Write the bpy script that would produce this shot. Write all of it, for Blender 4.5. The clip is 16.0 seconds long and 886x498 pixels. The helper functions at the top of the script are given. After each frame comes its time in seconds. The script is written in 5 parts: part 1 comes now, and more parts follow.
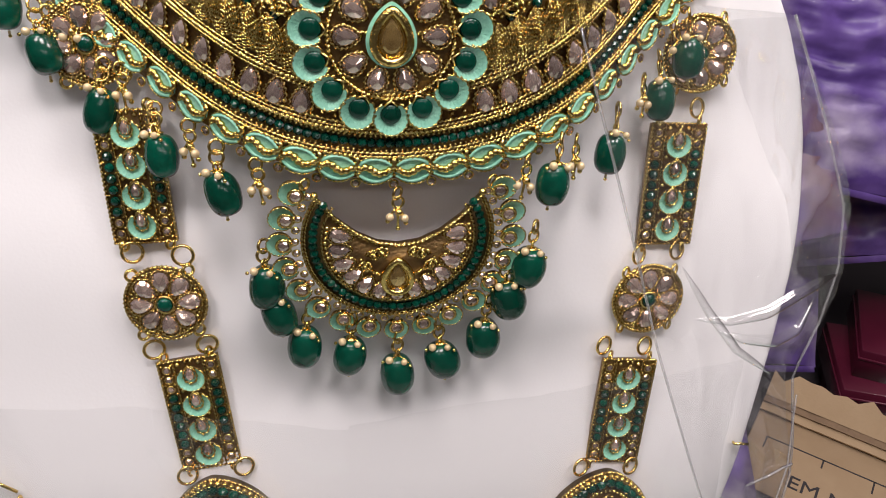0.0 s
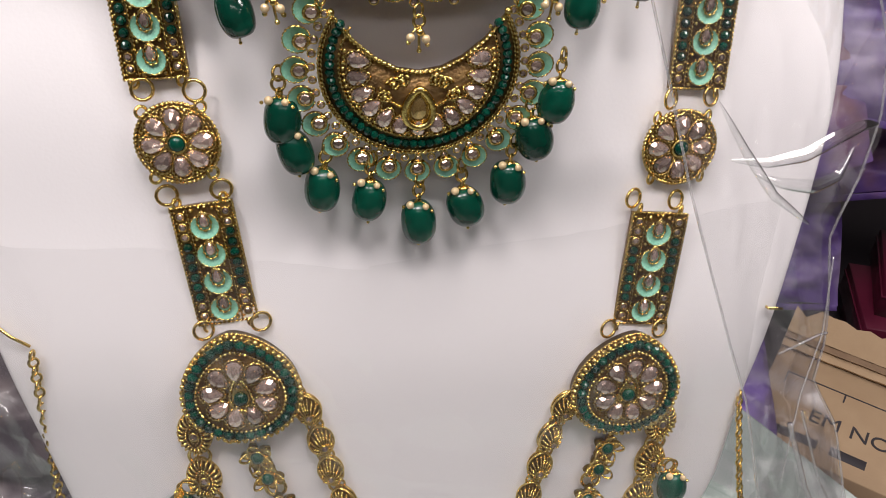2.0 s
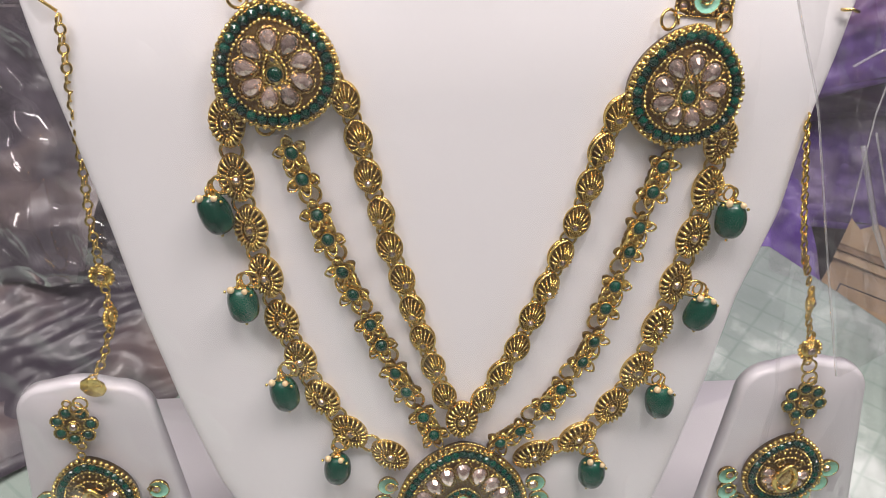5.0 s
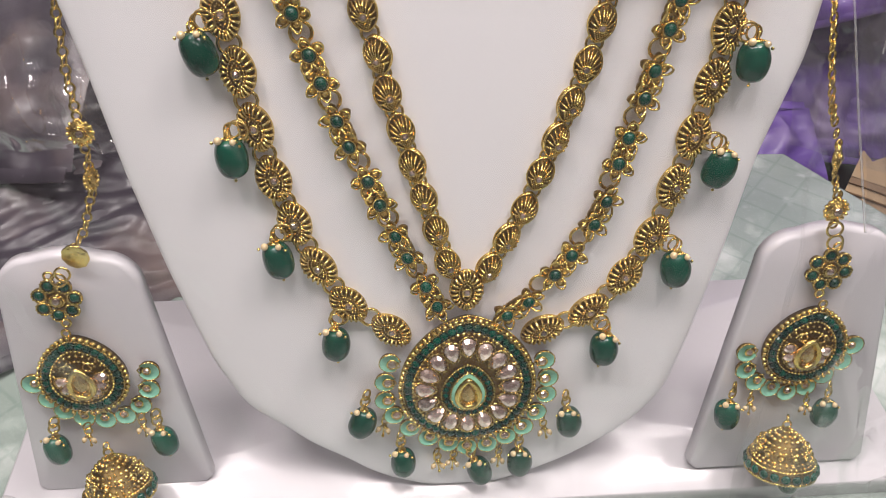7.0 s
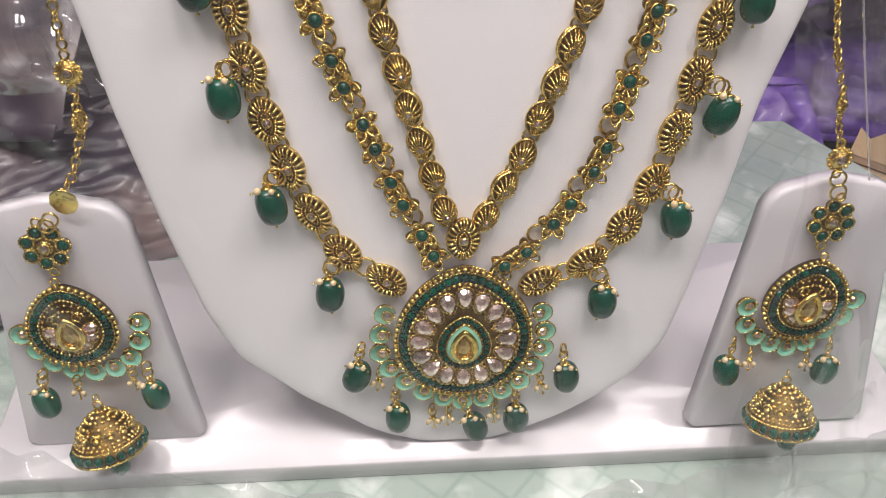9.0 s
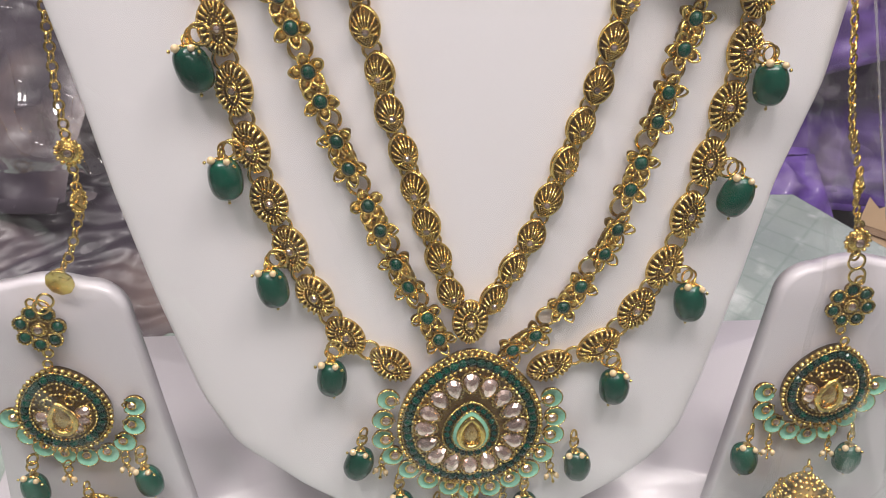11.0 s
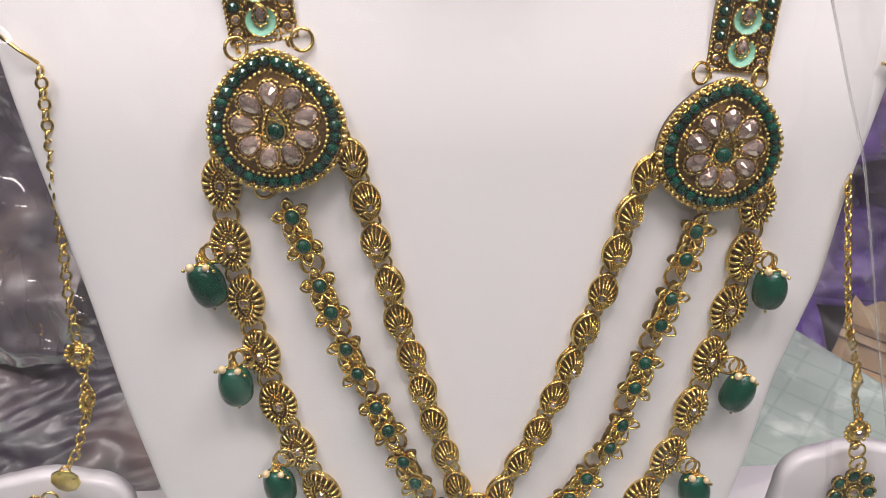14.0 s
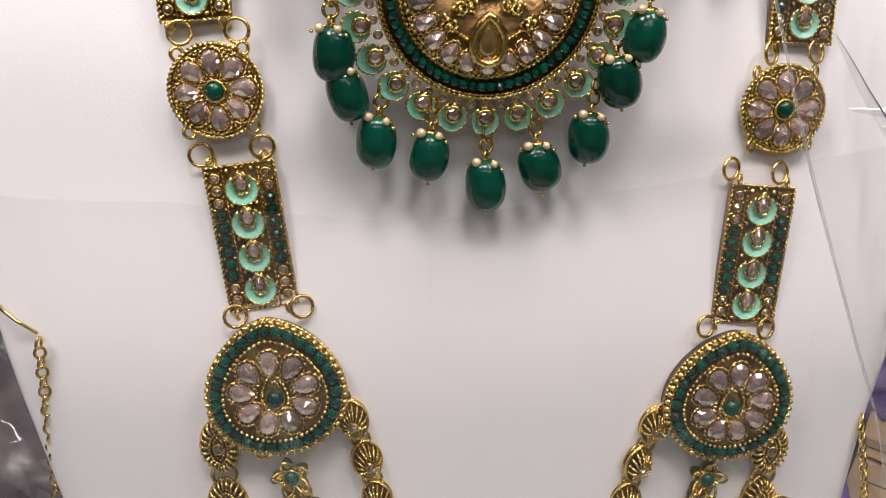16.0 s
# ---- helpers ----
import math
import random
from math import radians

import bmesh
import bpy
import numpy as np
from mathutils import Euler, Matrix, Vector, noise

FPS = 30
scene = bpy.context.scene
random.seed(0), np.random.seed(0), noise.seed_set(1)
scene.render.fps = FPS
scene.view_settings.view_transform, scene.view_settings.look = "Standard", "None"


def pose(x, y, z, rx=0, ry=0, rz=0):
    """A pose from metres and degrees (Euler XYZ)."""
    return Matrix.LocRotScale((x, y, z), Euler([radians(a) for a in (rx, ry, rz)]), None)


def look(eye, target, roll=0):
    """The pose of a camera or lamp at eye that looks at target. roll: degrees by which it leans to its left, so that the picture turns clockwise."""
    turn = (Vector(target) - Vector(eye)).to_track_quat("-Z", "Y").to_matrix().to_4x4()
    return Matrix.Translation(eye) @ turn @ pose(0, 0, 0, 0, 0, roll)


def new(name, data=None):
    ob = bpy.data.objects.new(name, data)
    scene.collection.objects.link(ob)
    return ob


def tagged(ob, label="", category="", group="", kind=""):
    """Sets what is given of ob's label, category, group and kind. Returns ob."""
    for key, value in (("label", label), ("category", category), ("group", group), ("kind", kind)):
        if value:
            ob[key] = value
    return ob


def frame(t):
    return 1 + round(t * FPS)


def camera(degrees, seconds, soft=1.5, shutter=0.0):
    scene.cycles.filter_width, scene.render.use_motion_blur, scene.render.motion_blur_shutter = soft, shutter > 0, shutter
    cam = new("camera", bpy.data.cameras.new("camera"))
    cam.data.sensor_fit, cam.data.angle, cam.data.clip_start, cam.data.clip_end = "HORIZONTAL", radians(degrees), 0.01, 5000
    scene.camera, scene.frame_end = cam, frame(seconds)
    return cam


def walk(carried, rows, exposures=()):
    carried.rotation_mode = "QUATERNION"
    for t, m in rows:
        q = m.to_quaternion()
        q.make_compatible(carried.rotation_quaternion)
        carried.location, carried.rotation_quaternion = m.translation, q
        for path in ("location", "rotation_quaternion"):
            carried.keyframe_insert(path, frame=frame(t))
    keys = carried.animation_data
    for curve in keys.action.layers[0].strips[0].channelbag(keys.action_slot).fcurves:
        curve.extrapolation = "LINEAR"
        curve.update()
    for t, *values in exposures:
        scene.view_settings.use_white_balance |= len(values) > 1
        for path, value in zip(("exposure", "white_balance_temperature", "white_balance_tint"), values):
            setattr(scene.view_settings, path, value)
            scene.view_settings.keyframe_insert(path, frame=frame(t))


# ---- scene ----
cam = camera(54.64, 16.0, 0.9)
PATH = [
    (0, (0.00030, 0.03332, 0.51740), (0.15331, 1.24917, -0.34764), 3.7),
    (0.5, (0.00166, 0.03158, 0.50131), (0.15097, 1.23936, -0.37561), 3.7),
    (1, (0.00070, 0.02864, 0.49238), (0.14326, 1.22559, -0.40037), 3.6),
    (1.5, (0.00090, 0.02489, 0.48606), (0.13800, 1.21495, -0.41670), 3.3),
    (2, (-0.00138, 0.01953, 0.47856), (0.12442, 1.20236, -0.43527), 2.8),
    (2.5, (-0.00491, 0.01146, 0.47084), (0.11568, 1.18569, -0.45471), 2.8),
    (3, (-0.00423, 0.00288, 0.46007), (0.11624, 1.16081, -0.48582), 3.5),
    (3.5, (-0.00669, -0.00482, 0.44338), (0.10609, 1.14861, -0.50892), 4.0),
    (4, (-0.00715, -0.01296, 0.42200), (0.07719, 1.15055, -0.52093), 3.3),
    (4.2, (-0.00644, -0.01734, 0.41495), (0.06578, 1.14992, -0.52435), 2.8),
    (6.3, (-0.00013, -0.03175, 0.35306), (0.05491, 1.12437, -0.60106), 1.1),
    (6.5, (-0.00030, -0.03340, 0.34862), (0.05232, 1.11724, -0.61225), 0.9),
    (7, (-0.00186, -0.03825, 0.34390), (0.05062, 1.09742, -0.63461), 1.2),
    (7.5, (-0.00043, -0.03960, 0.34179), (0.05426, 1.08176, -0.65298), 1.4),
    (8, (-0.00035, -0.04249, 0.33816), (0.05936, 1.06531, -0.67141), 1.6),
    (8.2, (-0.00107, -0.04373, 0.33616), (0.06378, 1.05956, -0.67800), 1.8),
    (10.3, (-0.00337, -0.03802, 0.32310), (0.04798, 1.13600, -0.60911), 1.7),
    (10.5, (-0.00385, -0.03556, 0.32551), (0.04737, 1.14335, -0.60054), 1.7),
    (11, (-0.00200, -0.03180, 0.32844), (0.04880, 1.15939, -0.58178), 1.6),
    (11.5, (-0.00288, -0.02823, 0.33635), (0.04983, 1.17323, -0.56016), 1.3),
    (12, (-0.00212, -0.02365, 0.34441), (0.05248, 1.18854, -0.53742), 1.2),
    (12.5, (-0.00440, -0.01968, 0.34962), (0.05495, 1.20066, -0.52058), 1.4),
    (13, (-0.00577, -0.01648, 0.35398), (0.06055, 1.21147, -0.50494), 1.5),
    (13.5, (-0.00688, -0.01372, 0.36008), (0.06686, 1.22572, -0.48155), 1.9),
    (14, (-0.00998, -0.00738, 0.37002), (0.06724, 1.24294, -0.45504), 2.1),
    (14.5, (-0.01295, 0.00320, 0.38085), (0.06342, 1.26318, -0.42947), 1.9),
    (15, (-0.01197, 0.01086, 0.39394), (0.05848, 1.28861, -0.38860), 1.5),
    (15.5, (-0.00944, 0.01568, 0.40473), (0.05364, 1.31328, -0.34511), 1.2),
    (16, (-0.00761, 0.02487, 0.41644), (0.05364, 1.33975, -0.30281), 1.1),
]
walk(cam, [(t, look(eye, target, roll)) for t, eye, target, roll in PATH],
     [(0, -0.46), (2, -0.42), (3.5, -0.28), (6.3, -0.02), (8.2, -0.06), (10.3, 0.0), (13, -0.03), (14, -0.12), (16, -0.38)])

# ---- light: an indoor stall under white ceiling panels ----
world = bpy.data.worlds.new("world")
scene.world = world
world.use_nodes = True
world.node_tree.nodes["Background"].inputs[0].default_value = (0.75, 0.8, 0.9, 1)
world.node_tree.nodes["Background"].inputs[1].default_value = 0.15


def area_lamp(name, place, target, sx, sy, watts, colour=(1, 0.96, 0.92)):
    data = bpy.data.lights.new(name, "AREA")
    data.shape, data.size, data.size_y, data.energy, data.color = "RECTANGLE", sx, sy, watts, colour
    ob = new(name, data)
    ob.matrix_world = look(place, target)
    return ob


LAMP = (1.0, 0.915, 0.90)
for x, y, watts in ((-0.45, -0.04, 7.0), (0.05, -0.05, 6.6), (0.55, -0.02, 6.6), (-0.32, 0.30, 4.5), (0.42, 0.36, 4.5), (0.85, 0.80, 5.0)):
    area_lamp("ceiling_panel_light", (x, y, 1.2), (x, y, 0), 0.26, 0.26, watts, LAMP)
area_lamp("ceiling_tube_light", (0.1, -0.85, 1.2), (0.1, -0.85, 0), 1.2, 0.06, 4.0, LAMP)


# ---- materials ----
def material(name, base, rough=0.5, metal=0.0, other=None, scale=60.0, spread=0.5, bump=0.0, bump_scale=400.0, coat=0.0,
             blotch=None, blotch_scale=9.0, sub=0.0, trans=0.0, rough_var=0.12, island=0.0):
    m = bpy.data.materials.new(name)
    m.use_nodes = True
    nt = m.node_tree
    b = nt.nodes["Principled BSDF"]
    b.inputs["Roughness"].default_value = rough
    b.inputs["Metallic"].default_value = metal
    b.inputs["Coat Weight"].default_value = coat
    b.inputs["Coat Roughness"].default_value = 0.06
    if sub:
        b.inputs["Subsurface Weight"].default_value = sub
        b.inputs["Subsurface Radius"].default_value = (0.002, 0.004, 0.003)
    if trans:
        b.inputs["Transmission Weight"].default_value = trans
    tc = nt.nodes.new("ShaderNodeTexCoord")

    def noise_node(s, detail=4.0):
        n = nt.nodes.new("ShaderNodeTexNoise")
        n.inputs["Scale"].default_value, n.inputs["Detail"].default_value = s, detail
        nt.links.new(tc.outputs["Object"], n.inputs["Vector"])
        return n

    n1 = noise_node(scale)
    ramp = nt.nodes.new("ShaderNodeValToRGB")
    ramp.color_ramp.elements[0].position = 0.5 - spread / 2
    ramp.color_ramp.elements[1].position = 0.5 + spread / 2
    ramp.color_ramp.elements[0].color = (*(other or [c * 0.8 for c in base]), 1)
    ramp.color_ramp.elements[1].color = (*base, 1)
    nt.links.new(n1.outputs["Fac"], ramp.inputs["Fac"])
    colour = ramp.outputs["Color"]
    if blotch:
        n2 = noise_node(blotch_scale, 6.0)
        r2 = nt.nodes.new("ShaderNodeValToRGB")
        r2.color_ramp.elements[0].position, r2.color_ramp.elements[1].position = 0.52, 0.68
        mix = nt.nodes.new("ShaderNodeMix")
        mix.data_type = "RGBA"
        nt.links.new(n2.outputs["Fac"], r2.inputs["Fac"])
        nt.links.new(r2.outputs["Color"], mix.inputs[0])
        nt.links.new(colour, mix.inputs[6])
        mix.inputs[7].default_value = (*blotch, 1)
        colour = mix.outputs[2]
    if island:
        oi = nt.nodes.new("ShaderNodeObjectInfo")
        hsv = nt.nodes.new("ShaderNodeHueSaturation")
        mr = nt.nodes.new("ShaderNodeMapRange")
        mr.inputs["To Min"].default_value, mr.inputs["To Max"].default_value = 1 - island, 1 + island
        nt.links.new(oi.outputs["Random"], mr.inputs["Value"])
        nt.links.new(mr.outputs["Result"], hsv.inputs["Value"])
        nt.links.new(colour, hsv.inputs["Color"])
        colour = hsv.outputs["Color"]
    nt.links.new(colour, b.inputs["Base Color"])
    mr = nt.nodes.new("ShaderNodeMapRange")
    mr.inputs["To Min"].default_value, mr.inputs["To Max"].default_value = rough - rough_var / 2, rough + rough_var / 2
    nt.links.new(n1.outputs["Fac"], mr.inputs["Value"])
    nt.links.new(mr.outputs["Result"], b.inputs["Roughness"])
    if bump:
        n3 = noise_node(bump_scale, 3.0)
        bp = nt.nodes.new("ShaderNodeBump")
        bp.inputs["Strength"].default_value, bp.inputs["Distance"].default_value = bump, 0.001
        nt.links.new(n3.outputs["Fac"], bp.inputs["Height"])
        nt.links.new(bp.outputs["Normal"], b.inputs["Normal"])
    return m


GOLD = material("polished_gold", (1.0, 0.76, 0.27), 0.16, 1.0, (0.66, 0.45, 0.12), 420, 0.5, 0.3, 1500)
WIRE = material("gold_wire", (0.92, 0.68, 0.25), 0.18, 1.0, (0.58, 0.39, 0.11), 380, 0.6, 0.2, 1500)
# the next two: patina, darkened further to paint shade into the recesses
ANTIQUE_SHADED = material("antique_shaded_recess", (0.22, 0.14, 0.042), 0.34, 1.0, (0.08, 0.05, 0.018), 300, 0.6, 0.5, 900)
AGED_SHADED = material("aged_shaded_gold", (0.30, 0.19, 0.055), 0.3, 1.0, (0.10, 0.065, 0.02), 420, 0.6, 0.5, 1300)
BROWN = material("aged_backing", (0.36, 0.225, 0.085), 0.32, 0.9, (0.10, 0.06, 0.03), 220, 0.7, 0.4, 900)
EMERALD = material("emerald_bead", (0.002, 0.070, 0.042), 0.15, 0.0, (0.001, 0.028, 0.017), 130, 0.6, 0.4, 240, coat=0.2, blotch=(0.005, 0.105, 0.066), blotch_scale=70, island=0.3)
CRYSTAL = material("green_crystal", (0.001, 0.055, 0.033), 0.1, 0.0, (0.0005, 0.022, 0.014), 500, 0.6, coat=0.4, island=0.5)
MINT = material("mint_enamel", (0.34, 0.68, 0.52), 0.26, 0.0, (0.20, 0.52, 0.38), 500, 0.7, 0.2, 1500, coat=0.6, island=0.12)
ROSE = material("champagne_stone", (0.93, 0.75, 0.68), 0.08, 0.8, (0.50, 0.35, 0.29), 300, 0.6, coat=1.0, island=0.35)
CLEAR = material("rhinestone", (0.74, 0.58, 0.50), 0.06, 0.8, (0.32, 0.22, 0.18), 700, 0.6, coat=1.0, island=0.4)
TOPAZ = material("kundan_stone", (0.66, 0.46, 0.17), 0.1, 0.75, (0.34, 0.20, 0.06), 250, 0.6, coat=1.0)
PEARL = material("pearl", (0.76, 0.60, 0.35), 0.25, 0.15, (0.60, 0.45, 0.26), 250, 0.6, coat=0.7)
WHITE = material("white_leatherette", (0.80, 0.785, 0.80), 0.5, 0.0, (0.77, 0.755, 0.775), 14, 0.8, 0.05, 900, blotch=(0.775, 0.76, 0.775), blotch_scale=5)
WHITE_GLOSS = material("glossy_white_covering", (0.60, 0.58, 0.60), 0.3, 0.0, (0.54, 0.52, 0.55), 20, 0.8, 0.04, 300, coat=0.4)
SILVERY = material("pin_head", (0.8, 0.7, 0.5), 0.2, 1.0)
CARD = material("brown_cardboard", (0.50, 0.36, 0.22), 0.8, 0.0, (0.42, 0.29, 0.17), 25, 0.7, 0.3, 300, blotch=(0.36, 0.25, 0.15), blotch_scale=4)
CARD_DARK = material("cardboard_edge", (0.30, 0.20, 0.12), 0.85, 0.0, (0.20, 0.13, 0.08), 60, 0.7, 0.5, 200)
INK = material("black_ink", (0.05, 0.045, 0.05), 0.7)
WALL = material("painted_wall", (0.26, 0.24, 0.24), 0.8, 0.0, (0.20, 0.19, 0.19), 3, 0.8)
CEIL = material("ceiling_paint", (0.8, 0.8, 0.78), 0.8)
FLOOR = material("dark_floor", (0.10, 0.09, 0.10), 0.6, 0.0, (0.06, 0.05, 0.06), 5, 0.8)
MAROON = material("maroon_box_paper", (0.16, 0.015, 0.045), 0.35, 0.0, (0.08, 0.008, 0.025), 12, 0.7, coat=0.4)


def counter_material():
    """Pale green printed sheet with a diamond lattice under clear plastic."""
    m = material("pale_green_sheet", (0.40, 0.47, 0.425), 0.25, 0.0, (0.23, 0.29, 0.255), 14, 0.6, 0.5, 30, coat=0.3, blotch=(0.68, 0.73, 0.70), blotch_scale=22)
    nt = m.node_tree
    b = nt.nodes["Principled BSDF"]
    old = b.inputs["Base Color"].links[0].from_socket
    tc = nt.nodes.new("ShaderNodeTexCoord")
    mp = nt.nodes.new("ShaderNodeMapping")
    mp.inputs["Rotation"].default_value = (0, 0, 0.7)
    br = nt.nodes.new("ShaderNodeTexBrick")
    br.offset = 0.0
    br.inputs["Scale"].default_value = 30
    br.inputs["Brick Width"].default_value, br.inputs["Row Height"].default_value = 0.7, 0.55
    br.inputs["Mortar Size"].default_value, br.inputs["Mortar Smooth"].default_value = 0.05, 0.9
    br.inputs["Color1"].default_value = br.inputs["Color2"].default_value = (1, 1, 1, 1)
    br.inputs["Mortar"].default_value = (0.85, 0.89, 0.87, 1)
    nt.links.new(tc.outputs["Object"], mp.inputs["Vector"])
    nt.links.new(mp.outputs["Vector"], br.inputs["Vector"])
    mix = nt.nodes.new("ShaderNodeMix")
    mix.data_type, mix.blend_type = "RGBA", "MULTIPLY"
    mix.inputs[0].default_value = 1
    nt.links.new(old, mix.inputs[6])
    nt.links.new(br.outputs["Color"], mix.inputs[7])
    nt.links.new(mix.outputs[2], b.inputs["Base Color"])
    return m


def film_material(name, haze, tint, strength=1.0, rough=0.06):
    """Clear thin film: see-through, with gloss that grows at grazing angles."""
    m = bpy.data.materials.new(name)
    m.use_nodes = True
    nt = m.node_tree
    nt.nodes.remove(nt.nodes["Principled BSDF"])
    out = nt.nodes["Material Output"]
    tr = nt.nodes.new("ShaderNodeBsdfTransparent")
    gl = nt.nodes.new("ShaderNodeBsdfGlossy")
    df = nt.nodes.new("ShaderNodeBsdfDiffuse")
    fr = nt.nodes.new("ShaderNodeLayerWeight")
    power = nt.nodes.new("ShaderNodeMath")
    power.operation = "POWER"
    power.inputs[1].default_value = 3.0
    plus = nt.nodes.new("ShaderNodeMath")
    plus.inputs[1].default_value = 0.065
    gain = nt.nodes.new("ShaderNodeMath")
    gain.operation = "MULTIPLY"
    gain.inputs[1].default_value = strength
    fr.inputs["Blend"].default_value = 0.5
    tr.inputs["Color"].default_value = (*tint, 1)
    df.inputs["Color"].default_value = (0.8, 0.8, 0.82, 1)
    gl.inputs["Roughness"].default_value = rough
    a = nt.nodes.new("ShaderNodeMixShader")
    c = nt.nodes.new("ShaderNodeMixShader")
    a.inputs[0].default_value = haze
    nt.links.new(tr.outputs[0], a.inputs[1])
    nt.links.new(df.outputs[0], a.inputs[2])
    nt.links.new(fr.outputs["Facing"], power.inputs[0])
    nt.links.new(power.outputs[0], plus.inputs[0])
    nt.links.new(plus.outputs[0], gain.inputs[0])
    nt.links.new(gain.outputs[0], c.inputs[0])
    nt.links.new(a.outputs[0], c.inputs[1])
    nt.links.new(gl.outputs[0], c.inputs[2])
    nt.links.new(c.outputs[0], out.inputs[0])
    return m


COUNTER = counter_material()
FILM = film_material("clear_plastic_film", 0.02, (0.985, 0.985, 0.985), 1.0, 0.04)
FILM_CRISP = film_material("crinkled_plastic_film", 0.03, (0.97, 0.97, 0.975), 2.4, 0.07)
FILM_HAZE = film_material("clouded_plastic_film", 0.12, (0.85, 0.855, 0.85), 1.6, 0.1)
FILM_EDGE = film_material("clear_plastic_fold", 0.16, (0.95, 0.95, 0.95), 1.5)

# ---- mesh tools: shapes in millimetres, x right, y up, z towards the viewer ----
MM = 0.001


class Shape:
    def __init__(self):
        self.v, self.f, self.mi, self.sm, self.mats = [], [], [], [], []

    def add(self, verts, faces, mat, smooth=True):
        if mat not in self.mats:
            self.mats.append(mat)
        i, k = len(self.v), self.mats.index(mat)
        self.v += [tuple(p) for p in verts]
        self.f += [tuple(i + j for j in f) for f in faces]
        self.mi += [k] * len(faces)
        self.sm += [smooth] * len(faces)
        return self

    def mesh(self, name):
        me = bpy.data.meshes.new(name)
        me.from_pydata([(x * MM, y * MM, z * MM) for x, y, z in self.v], [], self.f)
        for m in self.mats:
            me.materials.append(m)
        me.polygons.foreach_set("material_index", self.mi)
        me.polygons.foreach_set("use_smooth", self.sm)
        me.update()
        return me

    def ball(self, c, r, mat, seg=8, rings=5, smooth=True):
        rx, ry, rz = r if isinstance(r, tuple) else (r, r, r)
        vs = [(c[0], c[1], c[2] + rz)]
        for i in range(1, rings):
            a = math.pi * i / rings
            for j in range(seg):
                b = 2 * math.pi * j / seg
                vs.append((c[0] + rx * math.sin(a) * math.cos(b), c[1] + ry * math.sin(a) * math.sin(b), c[2] + rz * math.cos(a)))
        vs.append((c[0], c[1], c[2] - rz))
        fs = [(0, 1 + j, 1 + (j + 1) % seg) for j in range(seg)]
        for i in range(rings - 2):
            for j in range(seg):
                p, q = 1 + i * seg + j, 1 + i * seg + (j + 1) % seg
                fs.append((p, p + seg, q + seg, q))
        n, k = len(vs) - 1, 1 + (rings - 2) * seg
        fs += [(n, k + (j + 1) % seg, k + j) for j in range(seg)]
        return self.add(vs, fs, mat, smooth)

    def tube(self, path, r, mat, closed=False, seg=6, twist=0.0, flat=1.0):
        """A wire along a path; twist (turns per mm) and flat < 1 make it a twisted rope."""
        pts = [Vector(p) for p in path]
        n = len(pts)
        vs, turn = [], 0.0
        for i, p in enumerate(pts):
            a = pts[(i - 1) % n] if closed or i > 0 else p
            b = pts[(i + 1) % n] if closed or i < n - 1 else p
            t = (b - a).normalized()
            side = Vector((0, 0, 1)).cross(t)
            side = side.normalized() if side.length > 0.05 else Vector((1, 0, 0))
            up = t.cross(side)
            if i:
                turn += (p - pts[i - 1]).length * twist * 2 * math.pi
            for j in range(seg):
                w = 2 * math.pi * j / seg
                x, y = r * math.cos(w), r * flat * math.sin(w)
                x, y = x * math.cos(turn) - y * math.sin(turn), x * math.sin(turn) + y * math.cos(turn)
                vs.append(p + side * x + up * y)
        fs = []
        for i in range(n if closed else n - 1):
            for j in range(seg):
                a, b = i * seg + j, i * seg + (j + 1) % seg
                c, d = ((i + 1) % n) * seg + (j + 1) % seg, ((i + 1) % n) * seg + j
                fs.append((a, b, c, d))
        if not closed:
            fs += [tuple(range(seg - 1, -1, -1)), tuple((n - 1) * seg + j for j in range(seg))]
        return self.add(vs, fs, mat)

    def rope(self, path, r, mat, closed=False, z=None, step=0.33):
        pts = even([(p[0], p[1], p[2] if len(p) > 2 else z) for p in path], step=step, closed=closed)
        return self.tube(pts, r * 1.15, mat, closed, 6, 0.36, 0.42)

    def ring(self, c, rad, r, mat, turn=0.0, tip=0.0, seg=14, squash=1.0):
        """A jump ring; tip leans it out of the plane."""
        q = Euler((0, tip, turn)).to_matrix()
        pts = [Vector(c) + q @ Vector((rad * math.cos(a), rad * squash * math.sin(a), 0)) for a in (2 * math.pi * k / seg for k in range(seg))]
        return self.tube(pts, r, mat, True, 6)

    def plate(self, outline, z0, z1, mat, bevel=0.3, top=None):
        """A plate with a rounded upper edge."""
        n = len(outline)
        cx, cy = sum(p[0] for p in outline) / n, sum(p[1] for p in outline) / n

        def inset(d, z):
            out = []
            for x, y in ((p[0], p[1]) for p in outline):
                l = math.hypot(x - cx, y - cy) or 1
                out.append((x - (x - cx) / l * d, y - (y - cy) / l * d, z))
            return out
        rows = [inset(0, z0), inset(0, z1 - bevel), inset(bevel * 0.3, z1 - bevel * 0.3), inset(bevel, z1)]
        vs = [p for r in rows for p in r] + [(cx, cy, z1 if top is None else top), (cx, cy, z0)]
        fs = []
        for i in range(3):
            for j in range(n):
                fs.append((i * n + j, i * n + (j + 1) % n, (i + 1) * n + (j + 1) % n, (i + 1) * n + j))
        fs += [(3 * n + j, 3 * n + (j + 1) % n, 4 * n) for j in range(n)]
        fs += [((j + 1) % n, j, 4 * n + 1) for j in range(n)]
        return self.add(vs, fs, mat)

